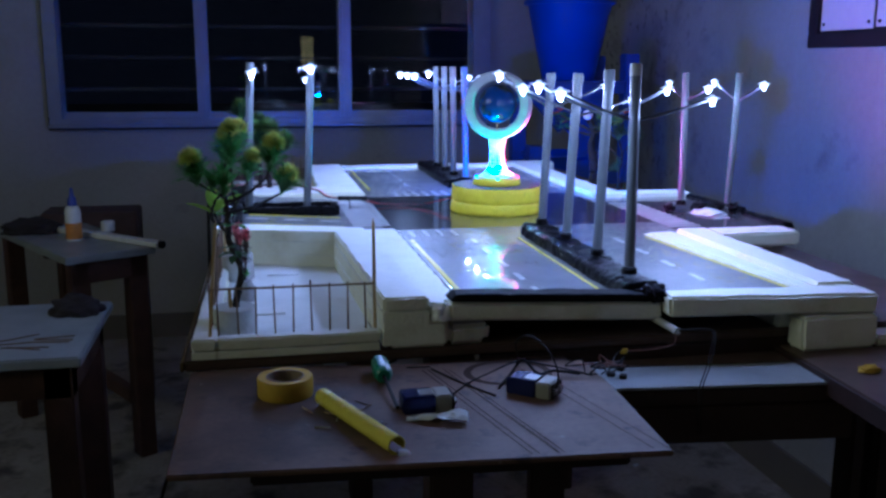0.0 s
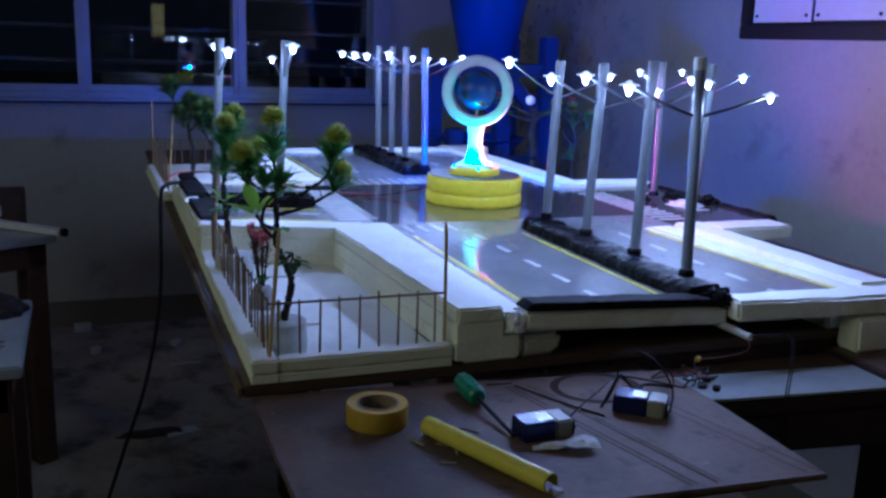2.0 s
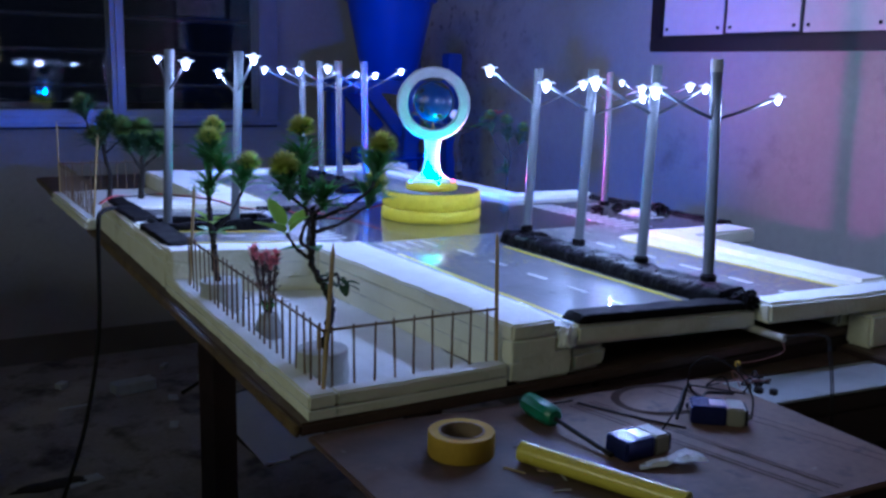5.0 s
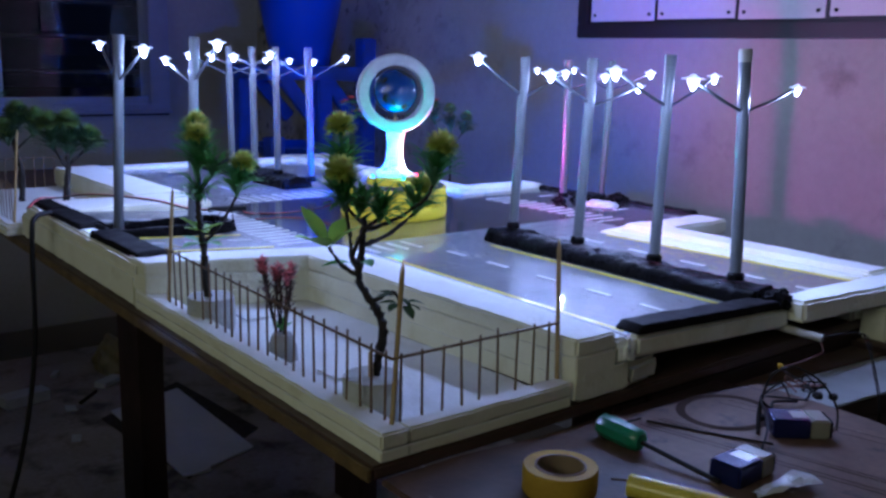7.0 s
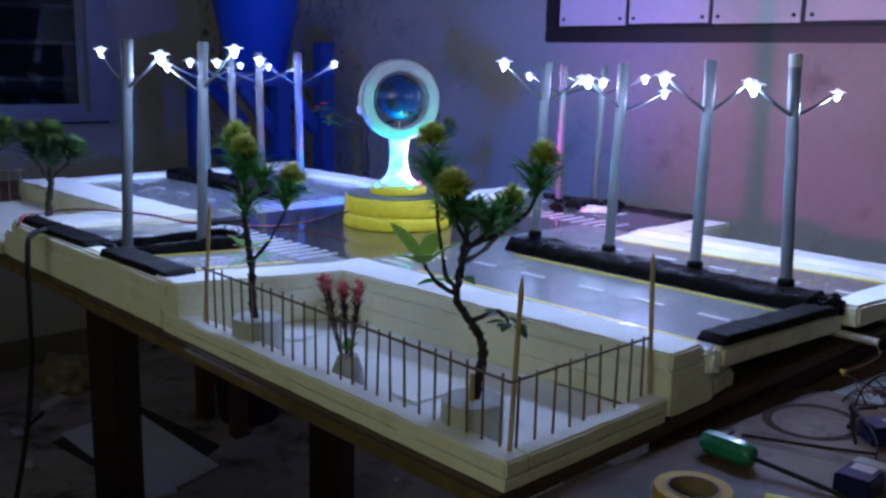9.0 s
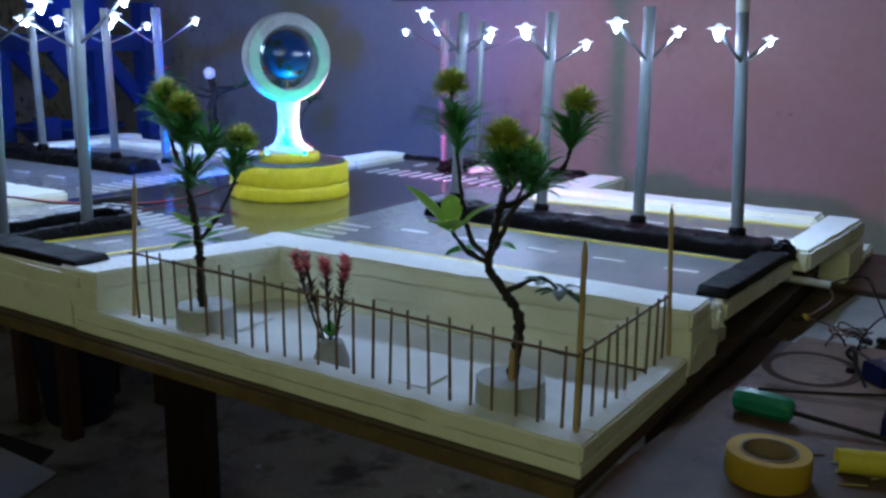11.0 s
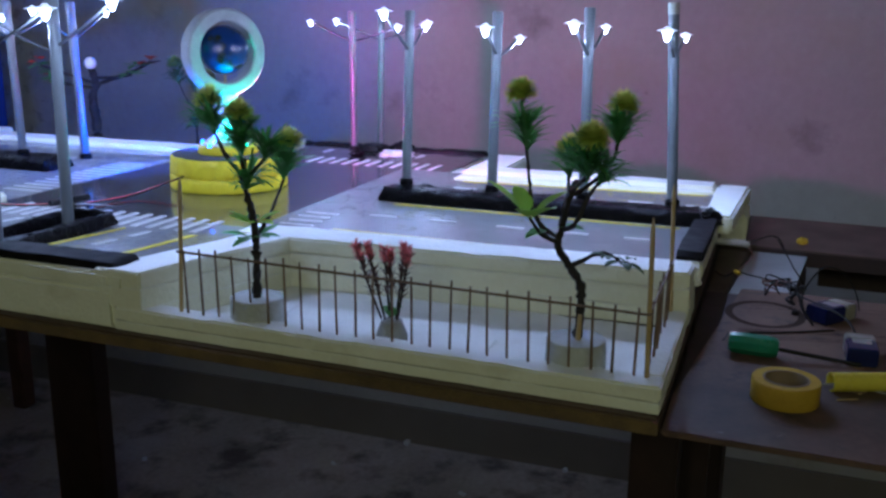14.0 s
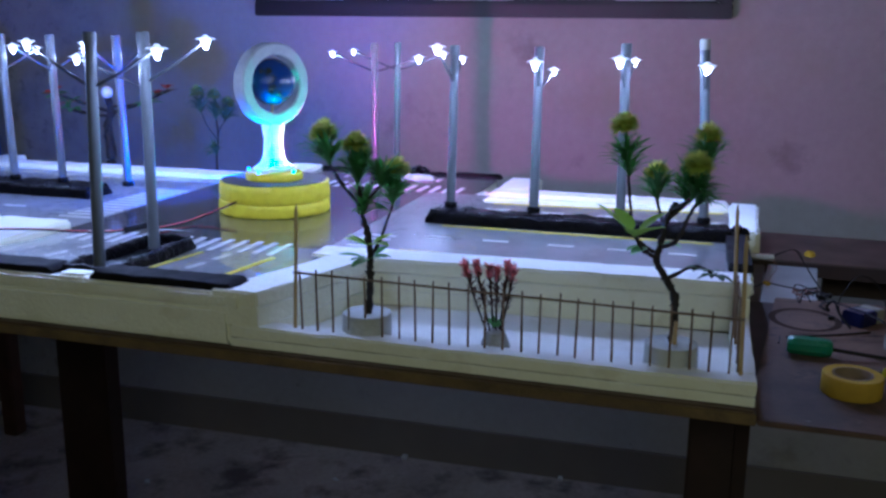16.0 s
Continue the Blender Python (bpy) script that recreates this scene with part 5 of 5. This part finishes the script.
part("shelf", box(0.91, 1.25, 2.80, 3.05, 1.020, 1.060, 0.003), BLUE_PAINT, stand)
for x, y, z0, zt in ((1.25, 2.82, 0.74, 1.145), (1.215, 3.02, 0.74, 1.14), (0.945, 3.02, 0.74, 1.020), (0.945, 2.83, 0.74, 0.86), (1.10, 2.825, 0.775, 1.020)):
    part("post", box(x - 0.024, x + 0.024, y - 0.024, y + 0.024, z0, zt, 0.004), BLUE_PAINT, stand)
    # Below the rail the legs are darkened in place of the shade there.
    if z0 < 0.75:
        part("leg", box(x - 0.022, x + 0.022, y - 0.022, y + 0.022, 0.0, 0.74, 0.004), WOOD_DARK, stand, "lower leg coloured dark for the shade under the tables")
for (xa, za), (xb, zb), y in (((0.975, 1.025), (1.085, 0.895), 2.83), ((1.115, 1.025), (1.232, 0.89), 2.83), ((0.98, 1.03), (1.10, 0.90), 3.02)):
    bm = box(-0.02, 0.02, -0.012, 0.012, 0.0, math.hypot(xb - xa, zb - za), 0.003)
    bmesh.ops.transform(bm, matrix=pose(xa, y, za, 0, math.degrees(math.atan2(xb - xa, zb - za)), 0), verts=bm.verts[:])
    part("brace", bm, BLUE_PAINT, stand)
part("rail", box(0.92, 1.27, 2.806, 2.834, 0.735, 0.775, 0.003), BLUE_PAINT, stand)
bucket = thing("bucket", "deep blue plastic bucket standing on the stand", "bucket", at=(SX, SYY, 1.060))
part("body", lathe([(0, 1.061), (0.080, 1.061), (0.084, 1.066), (0.133, 1.30), (0.136, 1.305), (0.136, 1.309), (0.131, 1.309), (0.082, 1.072), (0, 1.068)], (SX, SYY, 0), 48), BLUE_PLASTIC, bucket)
part("rim", lathe([(0.132, 1.296), (0.143, 1.296), (0.146, 1.302), (0.143, 1.310), (0.133, 1.310), (0.132, 1.296)], (SX, SYY, 0), 48), BLUE_PLASTIC, bucket)
pail = thing("bucket", "blue plastic bucket, darkened for shade, on the floor under the stand", "bucket", at=(1.05, 2.94, 0))
part("body", lathe([(0, 0.001), (0.085, 0.001), (0.088, 0.006), (0.118, 0.255), (0.121, 0.262), (0.115, 0.262), (0.084, 0.010), (0, 0.008)], (1.05, 2.94, 0), 40), BLUE_IN_SHADE, pail)
part("rim", lathe([(0.117, 0.250), (0.126, 0.250), (0.128, 0.256), (0.126, 0.264), (0.118, 0.264), (0.117, 0.250)], (1.05, 2.94, 0), 40), BLUE_IN_SHADE, pail)
basin = thing("basin", "shallow blue plastic basin on the stand's lower rail", "basin", at=(1.08, 2.93, 0.775))
part("body", lathe([(0, 0.776), (0.10, 0.776), (0.135, 0.820), (0.142, 0.823), (0.142, 0.826), (0.132, 0.826), (0.098, 0.782), (0, 0.781)], (1.08, 2.93, 0), 40), BLUE_PLASTIC, basin)

# ---- things on the hardboard ----
roll = thing("tape_roll", "roll of yellow adhesive tape lying flat on the hardboard", "tape", at=(0.094, 0.860, BZ))
part("tape", lathe([(0.020, 0.0), (0.0258, 0.0), (0.0264, 0.001), (0.0264, 0.0175), (0.0258, 0.0184), (0.0180, 0.0181), (0.0180, 0.0), (0.020, 0.0)], (0.094, 0.860, BZ), 48), TAPE, roll)
part("core", lathe([(0.0164, 0.0005), (0.0181, 0.0005), (0.0181, 0.0187), (0.0164, 0.0187), (0.0164, 0.0005)], (0.094, 0.860, BZ), 40), TAPE_CORE, roll)

handle = thing("yellow_tube", "yellow plastic channel tube lying on the hardboard", "plastic tube", at=(0.14, 0.77, BZ))
a, b = Vector((0.127, 0.825, BZ + 0.0080)), Vector((0.177, 0.700, BZ + 0.0080))
q = (b - a).to_track_quat("Z", "Y")
bm = bmesh.new()
rings = []
for c in (a, b):
    ring = []
    for r in (0.0080, 0.0068):
        for k in range(21):
            ang = radians(-30 + 300 * k / 20)
            ring.append(bm.verts.new(c + q @ Vector((r * math.cos(ang), r * math.sin(ang), 0))))
    rings.append(ring[:21] + ring[21:][::-1])
for k in range(42):
    bm.faces.new((rings[0][k], rings[0][(k + 1) % 42], rings[1][(k + 1) % 42], rings[1][k])).smooth = True
for ring in rings:
    for k in range(20):
        bm.faces.new((ring[k], ring[k + 1], ring[40 - k], ring[41 - k]))
bmesh.ops.recalc_face_normals(bm, faces=bm.faces[:])
part("channel", bm, STRAW_YELLOW, handle)
part("clear_tip", wobble(lathe([(0, 0), (0.006, 0.0), (0.004, 0.002), (0, 0.002)], (0.183, 0.701, BZ), 10), 0.002, 200), CLEAR_TAPE, handle)

green = thing("green_screwdriver", "small screwdriver with a green plastic handle and dark blade", "screwdriver", at=(0.19, 0.89, BZ))
a, b = Vector((0.191, 0.909, BZ + 0.0105)), Vector((0.190, 0.866, BZ + 0.0098))
bm = bmesh.new()
qq = (b - a).to_track_quat("Z", "Y")
rr = []
for u, r in ((0, 0.0070), (0.06, 0.0090), (0.3, 0.0098), (0.8, 0.0096), (0.95, 0.0088), (1, 0.0065)):
    c = a.lerp(b, u)
    rr.append([bm.verts.new(c + qq @ Vector(((r - 0.0009 * (k % 2)) * math.cos(math.pi * k / 9), (r - 0.0009 * (k % 2)) * math.sin(math.pi * k / 9), 0))) for k in range(18)])
for p, qv in zip(rr, rr[1:]):
    for k in range(18):
        bm.faces.new((p[k], p[(k + 1) % 18], qv[(k + 1) % 18], qv[k]))
bm.faces.new(rr[0][::-1]), bm.faces.new(rr[-1])
part("handle", bm, GREEN_PLASTIC, green)
part("blade", rod((0.190, 0.866, BZ + 0.0090), (0.193, 0.797, BZ + 0.0025), 0.0019, sides=8), BLACK_RUBBER, green, "dark steel blade")


def battery(corner, turn, label):
    """A nine-volt block lying on its broad side."""
    o = thing("battery", label, "battery", "nine-volt batteries", at=(*corner, BZ))
    o.rotation_euler = (0, 0, radians(turn))
    def loc(name, bm, m, lab=""):
        ob = part(name, bm, m, o, lab)
        ob.matrix_parent_inverse = Matrix()
    loc("case", box(0, 0.030, 0, 0.026, 0, 0.0165, 0.0015), BATTERY_BLUE, "blue foil half")
    loc("band", box(0.0302, 0.0455, 0.0002, 0.0258, 0.0002, 0.0163, 0.0015), BATTERY_CREAM, "pale printed half")
    loc("top_foil", box(0.016, 0.029, 0.005, 0.021, 0.0166, 0.0168), BATTERY_SILVER, "shiny silver foil")
    loc("end_cap", box(0.0457, 0.0475, 0.001, 0.025, 0.001, 0.0155, 0.001), BLACK_RUBBER)
    for yy in (0.0065, 0.019):
        bm = rod((0.0475, yy, 0.008), (0.0500, yy, 0.008), 0.0036, 0.0030, 10)
        loc("terminal", bm, BATTERY_SILVER)


battery((0.196, 0.783), 1, "blue and silver nine-volt battery with black clip")
battery((0.302, 0.822), -40, "blue and pale nine-volt battery beside loose wires")


def wire(points, radius, mat, label, name="wire"):
    return tagged(finish(name, tube(points, radius, 6, steps=8), mat), label, "wire", "loose wires")


wire([(0.340, 0.790, 0.808), (0.345, 0.795, 0.826), (0.338, 0.808, 0.846), (0.325, 0.826, 0.855), (0.316, 0.838, 0.845), (0.320, 0.846, 0.824), (0.312, 0.842, 0.808), (0.298, 0.834, 0.801)], 0.0008, BLACK_RUBBER, "thin black wire looping high over the battery")
wire([(0.243, 0.798, 0.810), (0.262, 0.805, 0.819), (0.285, 0.820, 0.822), (0.322, 0.848, 0.822), (0.360, 0.856, 0.812), (0.400, 0.850, 0.802)], 0.0009, BLACK_RUBBER, "black wire from a battery clip to the tangle")
for dx in (0.0, 0.0035):
    wire([(0.518 + dx, 0.908, 0.8250), (0.530 + dx, 0.893, 0.831), (0.545, 0.877 - dx, 0.832), (0.536 + dx, 0.863, 0.816), (0.526 + dx, 0.852, 0.800), (0.514 + dx, 0.8405, 0.785), (0.511 + dx, 0.836, 0.765), (0.513 + dx, 0.837, 0.735)], 0.0007, BLACK_RUBBER, "thin black wire drooping from the pipe stub over the desk edge")
wire([(0.414, 0.847, 0.803), (0.428, 0.868, 0.806), (0.446, 0.900, 0.806), (0.462, 0.915, 0.804), (0.490, 0.930, 0.790), (0.530, 0.943, FORM_Z + 0.001)], 0.0008, BLACK_RUBBER, "thin black wire running back from the tangle")
wire([(0.516, 0.908, 0.8255), (0.512, 0.900, 0.814), (0.490, 0.908, 0.806), (0.464, 0.914, 0.804)], 0.0006, COPPER_WIRE, "thin pinkish wire drooping from the pipe stub")
wire([(0.245, 0.905, BZ + 0.001), (0.265, 0.86, BZ + 0.001), (0.29, 0.815, BZ + 0.001)], 0.0010, BLACK_RUBBER, "straight dark wire on the hardboard")
wire([(0.22, 0.915, BZ + 0.001), (0.232, 0.913, BZ + 0.001), (0.245, 0.912, BZ + 0.001)], 0.0007, BLACK_RUBBER, "short dark wire end")
wire([(0.298, 0.834, 0.8008), (0.314, 0.845, 0.812), (0.326, 0.850, 0.823), (0.336, 0.856, 0.814), (0.345, 0.852, 0.806), (0.362, 0.860, 0.806), (0.388, 0.853, 0.803)], 0.0014, BLACK_RUBBER, "kinked black wire on the hardboard")
tagged(finish("taped_joint", wobble(lathe([(0, 0), (0.0022, 0.001), (0.0030, 0.006), (0.0022, 0.011), (0, 0.012)], (0, 0, 0), 10), 0.0008, 300), TAPE), "wire ends twisted together in yellow tape", "wire joint").matrix_basis = pose(0.456, 0.911, 0.804, 0, 90, 35)
for x, y, z, r in ((0.437, 0.866, BZ + 0.002, 0.0042), (0.421, 0.852, BZ + 0.002, 0.0048), (0.430, 0.842, BZ + 0.002, 0.0040), (0.330, 0.851, BZ + 0.002, 0.0035)):
    tagged(finish("battery_clip", wobble(lathe([(0, 0), (r, 0.0), (r, 0.004), (r * 0.6, 0.005), (0, 0.005)], (x, y, z - 0.002), 12), 0.0008, 250), BLACK_RUBBER), "small black snap clip among the loose wires", "clip", "battery clips")
for k in range(9):
    x, y = 0.395 + 0.045 * rng.random(), 0.846 + 0.034 * rng.random()
    p = [Vector((x, y, BZ + 0.001))]
    for step in range(3):
        p.append(Vector((x + rng.uniform(-0.018, 0.018), y + rng.uniform(-0.016, 0.016), BZ + rng.uniform(0.001, 0.014))))
    wire(p, 0.0008, (BLACK_RUBBER, COPPER_WIRE, BLACK_RUBBER)[k % 3], "short kinked wire end in the tangle")
for k in range(12):
    x, y, a = 0.10 + 0.10 * rng.random(), 0.755 + 0.075 * rng.random(), rng.uniform(0, 3.14)
    n = 0.006 + 0.010 * rng.random()
    tagged(finish("stick_scrap", rod((x, y, BZ + 0.0008), (x + n * math.cos(a), y + n * math.sin(a), BZ + 0.0010), 0.0007, sides=5), (CAP, PICKET)[k % 2]), "short broken bit on the hardboard", "scrap", "stick scraps")
for k in range(9):
    x, y, a = 0.09 + 0.10 * rng.random(), 0.79 + 0.05 * rng.random(), rng.uniform(0, 3.14)
    tagged(finish("stick_scrap", rod((x, y, BZ + 0.0006), (x + 0.018 * math.cos(a), y + 0.018 * math.sin(a), BZ + 0.0008), 0.0006, sides=5), (PICKET, BAMBOO)[k % 2]), "thin broken stick scrap on the hardboard", "scrap", "stick scraps")
bm = bmesh.new()
grid = []
for i in range(9):
    grid.append([])
    for k in range(6):
        u, v = i / 8, k / 5
        w = 0.35 + 0.65 * u
        p = Vector((0.196 + 0.052 * u + 0.004 * v, 0.772 - 0.012 * u + (v - 0.5) * 0.022 * w, 0))
        p.z = BZ + 0.001 + 0.008 * abs(noise.noise(Vector((u * 5, v * 3, 2)))) + 0.004 * u
        grid[-1].append(bm.verts.new(p))
for i in range(8):
    for k in range(5):
        bm.faces.new((grid[i][k], grid[i + 1][k], grid[i + 1][k + 1], grid[i][k + 1]))
tagged(finish("clear_tape_scrap", bm, CLEAR_TAPE), "crumpled scrap of clear tape on the hardboard", "scrap")
ink = thing("pipe_stub", "short white pipe stub sticking out under the deck", "pipe", at=(0.50, 0.93, 0.83))
part("pipe", rod((0.508, 0.975, 0.8295), (0.518, 0.905, 0.8255), 0.0042, sides=14), CAP, ink)

# marks inked on the hardboard
for k, (dx, w) in enumerate(((0.0, 0.0006), (0.006, 0.0006), (0.022, 0.0008), (0.027, 0.0005), (0.10, 0.0005), (0.112, 0.0005))):
    a, b = Vector((0.235 + dx, 0.905 - dx * 0.09)), Vector((0.285 + dx * 1.02, 0.68 - dx * 0.09))
    n = Vector((b.y - a.y, a.x - b.x)).normalized() * w
    bm = bmesh.new()
    vs = [bm.verts.new((p.x, p.y, BZ + 0.0004)) for p in (a - n, b - n, b + n, a + n)]
    bm.faces.new(vs)
    tagged(finish("ink_line", bm, INK), "faint dark ruled line on the hardboard", "marking", "ruled lines", "structure")
bm = bmesh.new()
inner, outer = [], []
for k in range(49):
    a = 2 * math.pi * k / 48
    inner.append(bm.verts.new((0.320 + 0.038 * math.cos(a), 0.880 + 0.032 * math.sin(a), BZ + 0.0005)))
    outer.append(bm.verts.new((0.320 + 0.046 * math.cos(a), 0.880 + 0.040 * math.sin(a), BZ + 0.0005)))
for k in range(48):
    bm.faces.new((inner[k], outer[k], outer[k + 1], inner[k + 1]))
tagged(finish("ink_ring", bm, INK), "faint dark ring stain on the hardboard", "marking", kind="structure")

# ---- cables ----
LAID = [(0.37, 1.695, 0.854), (0.30, 1.712, 0.854), (0.262, 1.694, 0.866), (0.225, 1.712, 0.866), (0.205, 1.75, 0.866), (0.198, 1.83, 0.8655), (0.165, 1.905, 0.8655), (0.125, 1.945, 0.8655), (0.075, 1.925, 0.8665), (0.04, 1.89, 0.873), (0.008, 1.83, 0.870)]
wire([(0.428, 1.66, 0.870)] + LAID, 0.0013, RED_WIRE, "red wire laid across the side road")
wire([(0.427, 1.655, 0.872)] + [(x - 0.004, y - 0.005, z + 0.0005) for x, y, z in LAID], 0.0012, BLACK_RUBBER, "black wire laid across the side road")
wire([(0.02, 1.77, 0.871), (-0.004, 1.755, 0.868), (-0.012, 1.75, 0.84), (-0.018, 1.75, 0.68), (-0.045, 1.75, 0.53), (-0.088, 1.75, 0.40), (-0.135, 1.76, 0.25), (-0.175, 1.78, 0.10), (-0.200, 1.84, 0.012), (-0.17, 1.98, 0.005), (-0.10, 2.10, 0.005)], 0.0034, BLACK_RUBBER, "black power cable hanging to the floor", "power_cable")
joint = thing("wire_joint", "taped black wire joint with a bent clip on the road", "wire joint", at=(0.235, 1.68, 0.85))
part("sleeve", rod((0.222, 1.702, 0.868), (0.275, 1.690, 0.868), 0.0042, sides=10), BLACK_RUBBER, joint)
part("clip", tube([(0.215, 1.66, 0.852), (0.218, 1.662, 0.868), (0.238, 1.662, 0.869), (0.240, 1.66, 0.852)], 0.0011, 6, steps=3), BLACK_RUBBER, joint)
bm = bmesh.new()
blade(bm, (0.195, 1.64, 0.877), (0.8, -0.45, -0.12), 0.055, 0.004, 0.15, 0, 4)
tagged(finish("plastic_flap", bm, CLEAR_TAPE), "loose shiny plastic flap on the median", "scrap")

# ---- things on the old desks ----
DZ = 0.612
bottle = thing("glue_bottle", "white glue bottle with orange label and blue nozzle cap", "bottle", at=(-0.438, 2.785, DZ))
part("body", lathe([(0, 0), (0.021, 0.0), (0.022, 0.003), (0.022, 0.085), (0.018, 0.095), (0.012, 0.10), (0, 0.10)], (-0.438, 2.785, DZ), 24), GLUE_WHITE, bottle)
part("label", lathe([(0.0222, 0.005), (0.0226, 0.006), (0.0226, 0.05), (0.0222, 0.051)], (-0.438, 2.785, DZ), 24), GLUE_ORANGE, bottle)
part("cap", lathe([(0, 0.10), (0.013, 0.10), (0.0125, 0.12), (0.007, 0.127), (0.004, 0.15), (0, 0.152)], (-0.438, 2.785, DZ), 20), GLUE_BLUE, bottle)
q = thing("white_batten", "long white batten lying across the old desk", "batten", at=(-0.42, 2.85, DZ))
a, b = Vector((-0.627, 3.05)), Vector((-0.186, 2.622))
n = Vector((b.y - a.y, a.x - b.x)).normalized() * 0.016
bm = bmesh.new()
lo, hi = [bm.verts.new((p.x, p.y, DZ + 0.001)) for p in (a - n, b - n, b + n, a + n)], [bm.verts.new((p.x, p.y, DZ + 0.016)) for p in (a - n, b - n, b + n, a + n)]
bm.faces.new(lo), bm.faces.new(hi[::-1])
for k in range(4):
    bm.faces.new((lo[k], hi[k], hi[(k + 1) % 4], lo[(k + 1) % 4]))
bmesh.ops.recalc_face_normals(bm, faces=bm.faces[:])
bmesh.ops.bevel(bm, geom=bm.edges[:], offset=0.002, segments=1, affect="EDGES")
part("batten", bm, GLUE_WHITE, q)
part("end_plug", rod((-0.188, 2.624, DZ + 0.009), (-0.179, 2.616, DZ + 0.009), 0.011, sides=12), BLACK_RUBBER, q)
cap_ob = thing("jar_lid", "small white lid standing on the old desk", "lid", at=(-0.40, 2.93, DZ))
part("lid", lathe([(0, 0.0), (0.020, 0.0), (0.020, 0.026), (0.017, 0.029), (0, 0.029)], (-0.366, 2.93, DZ), 24), GLUE_WHITE, cap_ob)


def heap(name, label, category, centre, rx, ry, h, seed, mat):
    bm = bmesh.new()
    bmesh.ops.create_icosphere(bm, subdivisions=4, radius=1.0)
    for v in bm.verts:
        n = noise.noise(v.co * 2.3 + Vector((seed, 0, 0)))
        v.co *= 1 + 0.28 * n + 0.08 * noise.noise(v.co * 7)
        v.co = Vector((centre[0] + v.co.x * rx, centre[1] + v.co.y * ry, centre[2] + max(0, v.co.z + 0.25) * h))
    return tagged(finish(name, bm, mat, smooth=True), label, category)


heap("cloth", "dark crumpled cloth on the old desk", "cloth", (-0.585, 2.93, DZ), 0.085, 0.05, 0.035, 4, CLOTH)
heap("cap", "dark round cap on the old desk's corner", "cap", (-0.290, 1.940, DZ), 0.05, 0.04, 0.03, 9, CLOTH)
crate = thing("wooden_crate", "dark brown low wooden crate on an old stool behind", "crate", at=(-0.40, 3.1, 0.0))
part("body", box(-0.59, -0.30, 3.08, 3.24, 0.50, 0.645, 0.004), WOOD_BOX, crate)
part("leg", box(-0.55, -0.50, 3.10, 3.15, 0.0, 0.50, 0.003), WOOD_DARK, crate)
part("leg", box(-0.33, -0.28, 3.10, 3.15, 0.0, 0.50, 0.003), WOOD_DARK, crate)
for k in range(8):
    a = rng.uniform(-0.5, 0.5)
    x, y = -0.40 + 0.07 * rng.random(), 1.70 + 0.08 * rng.random()
    tagged(finish("stick_scrap", rod((x, y, DZ + 0.001), (x + 0.07 * math.cos(a), y + 0.07 * math.sin(a), DZ + 0.003), 0.0012, sides=5), PICKET), "thin stick scrap on the old desk", "scrap", "stick scraps")

# ---- scraps on the floor ----
for k, (x, y, w, d, h, a) in enumerate(((0.37, 3.40, 0.14, 0.06, 0.035, 10), (0.16, 3.53, 0.035, 0.03, 0.02, 40), (-0.16, 3.79, 0.06, 0.03, 0.03, 5), (-0.12, 3.51, 0.03, 0.03, 0.025, 30), (0.17, 3.32, 0.10, 0.012, 0.004, 3),
                                        (0.52, 3.60, 0.05, 0.02, 0.012, 60), (0.47, 3.27, 0.05, 0.03, 0.003, 80), (0.62, 3.45, 0.03, 0.02, 0.004, 20), (1.1, 2.3, 0.02, 0.012, 0.004, 33), (1.25, 1.85, 0.018, 0.01, 0.004, 50), (1.22, 1.50, 0.02, 0.012, 0.006, 70), (0.9, 1.7, 0.02, 0.01, 0.003, 10), (0.64, 3.42, 0.09, 0.045, 0.02, 30), (0.10, 2.74, 0.09, 0.045, 0.003, 15), (0.41, 3.03, 0.05, 0.025, 0.003, 70), (1.418, 1.72, 0.02, 0.014, 0.010, 0), (1.418, 1.30, 0.014, 0.012, 0.010, 0))):
    ob = tagged(finish("foam_scrap", rough_box(-w / 2, w / 2, -d / 2, d / 2, 0, h, amount=0.002, bevel=min(0.002, h / 3)), [POT_FOAM, POT_FOAM]), "dusty broken bit of styrofoam on the dusty floor", "foam piece", "foam scraps")
    ob.matrix_basis = pose(x, y, 0.0, 0, 0, a)
heap("dark_rag", "dark rag lying on the floor", "rag", (0.02, 2.75, 0), 0.09, 0.03, 0.006, 6, CLOTH)
tagged(finish("dark_board", slab([(0.515, 3.13), (0.83, 3.31), (0.865, 2.80), (0.56, 2.60)], 0.0, 0.004, 0.001), CLOTH), "dark board lying flat under a pale card", "board")
heap("plastic_bag", "crumpled tan plastic bag on the floor by the wall", "bag", (0.735, 3.58, 0), 0.085, 0.11, 0.085, 7, TAN_PLASTIC)
tagged(finish("dark_stick", rod((0.505, 3.29, 0.005), (0.578, 3.362, 0.006), 0.005, sides=6), BLACK_RUBBER), "short dark stick on the floor", "stick")
tagged(finish("card_sheet", slab([(0.555, 3.16), (0.80, 3.235), (0.785, 2.67), (0.63, 2.625), (0.625, 2.60), (0.55, 2.607)], 0.0045, 0.010, 0.001), PAPER), "pale grey card sheet lying on the dusty floor", "card")
heap("yellow_scrap", "small crumpled yellow plastic scrap on the bench", "scrap", (0.708, 0.838, BENCH_Z), 0.012, 0.008, 0.006, 3, TAPE)
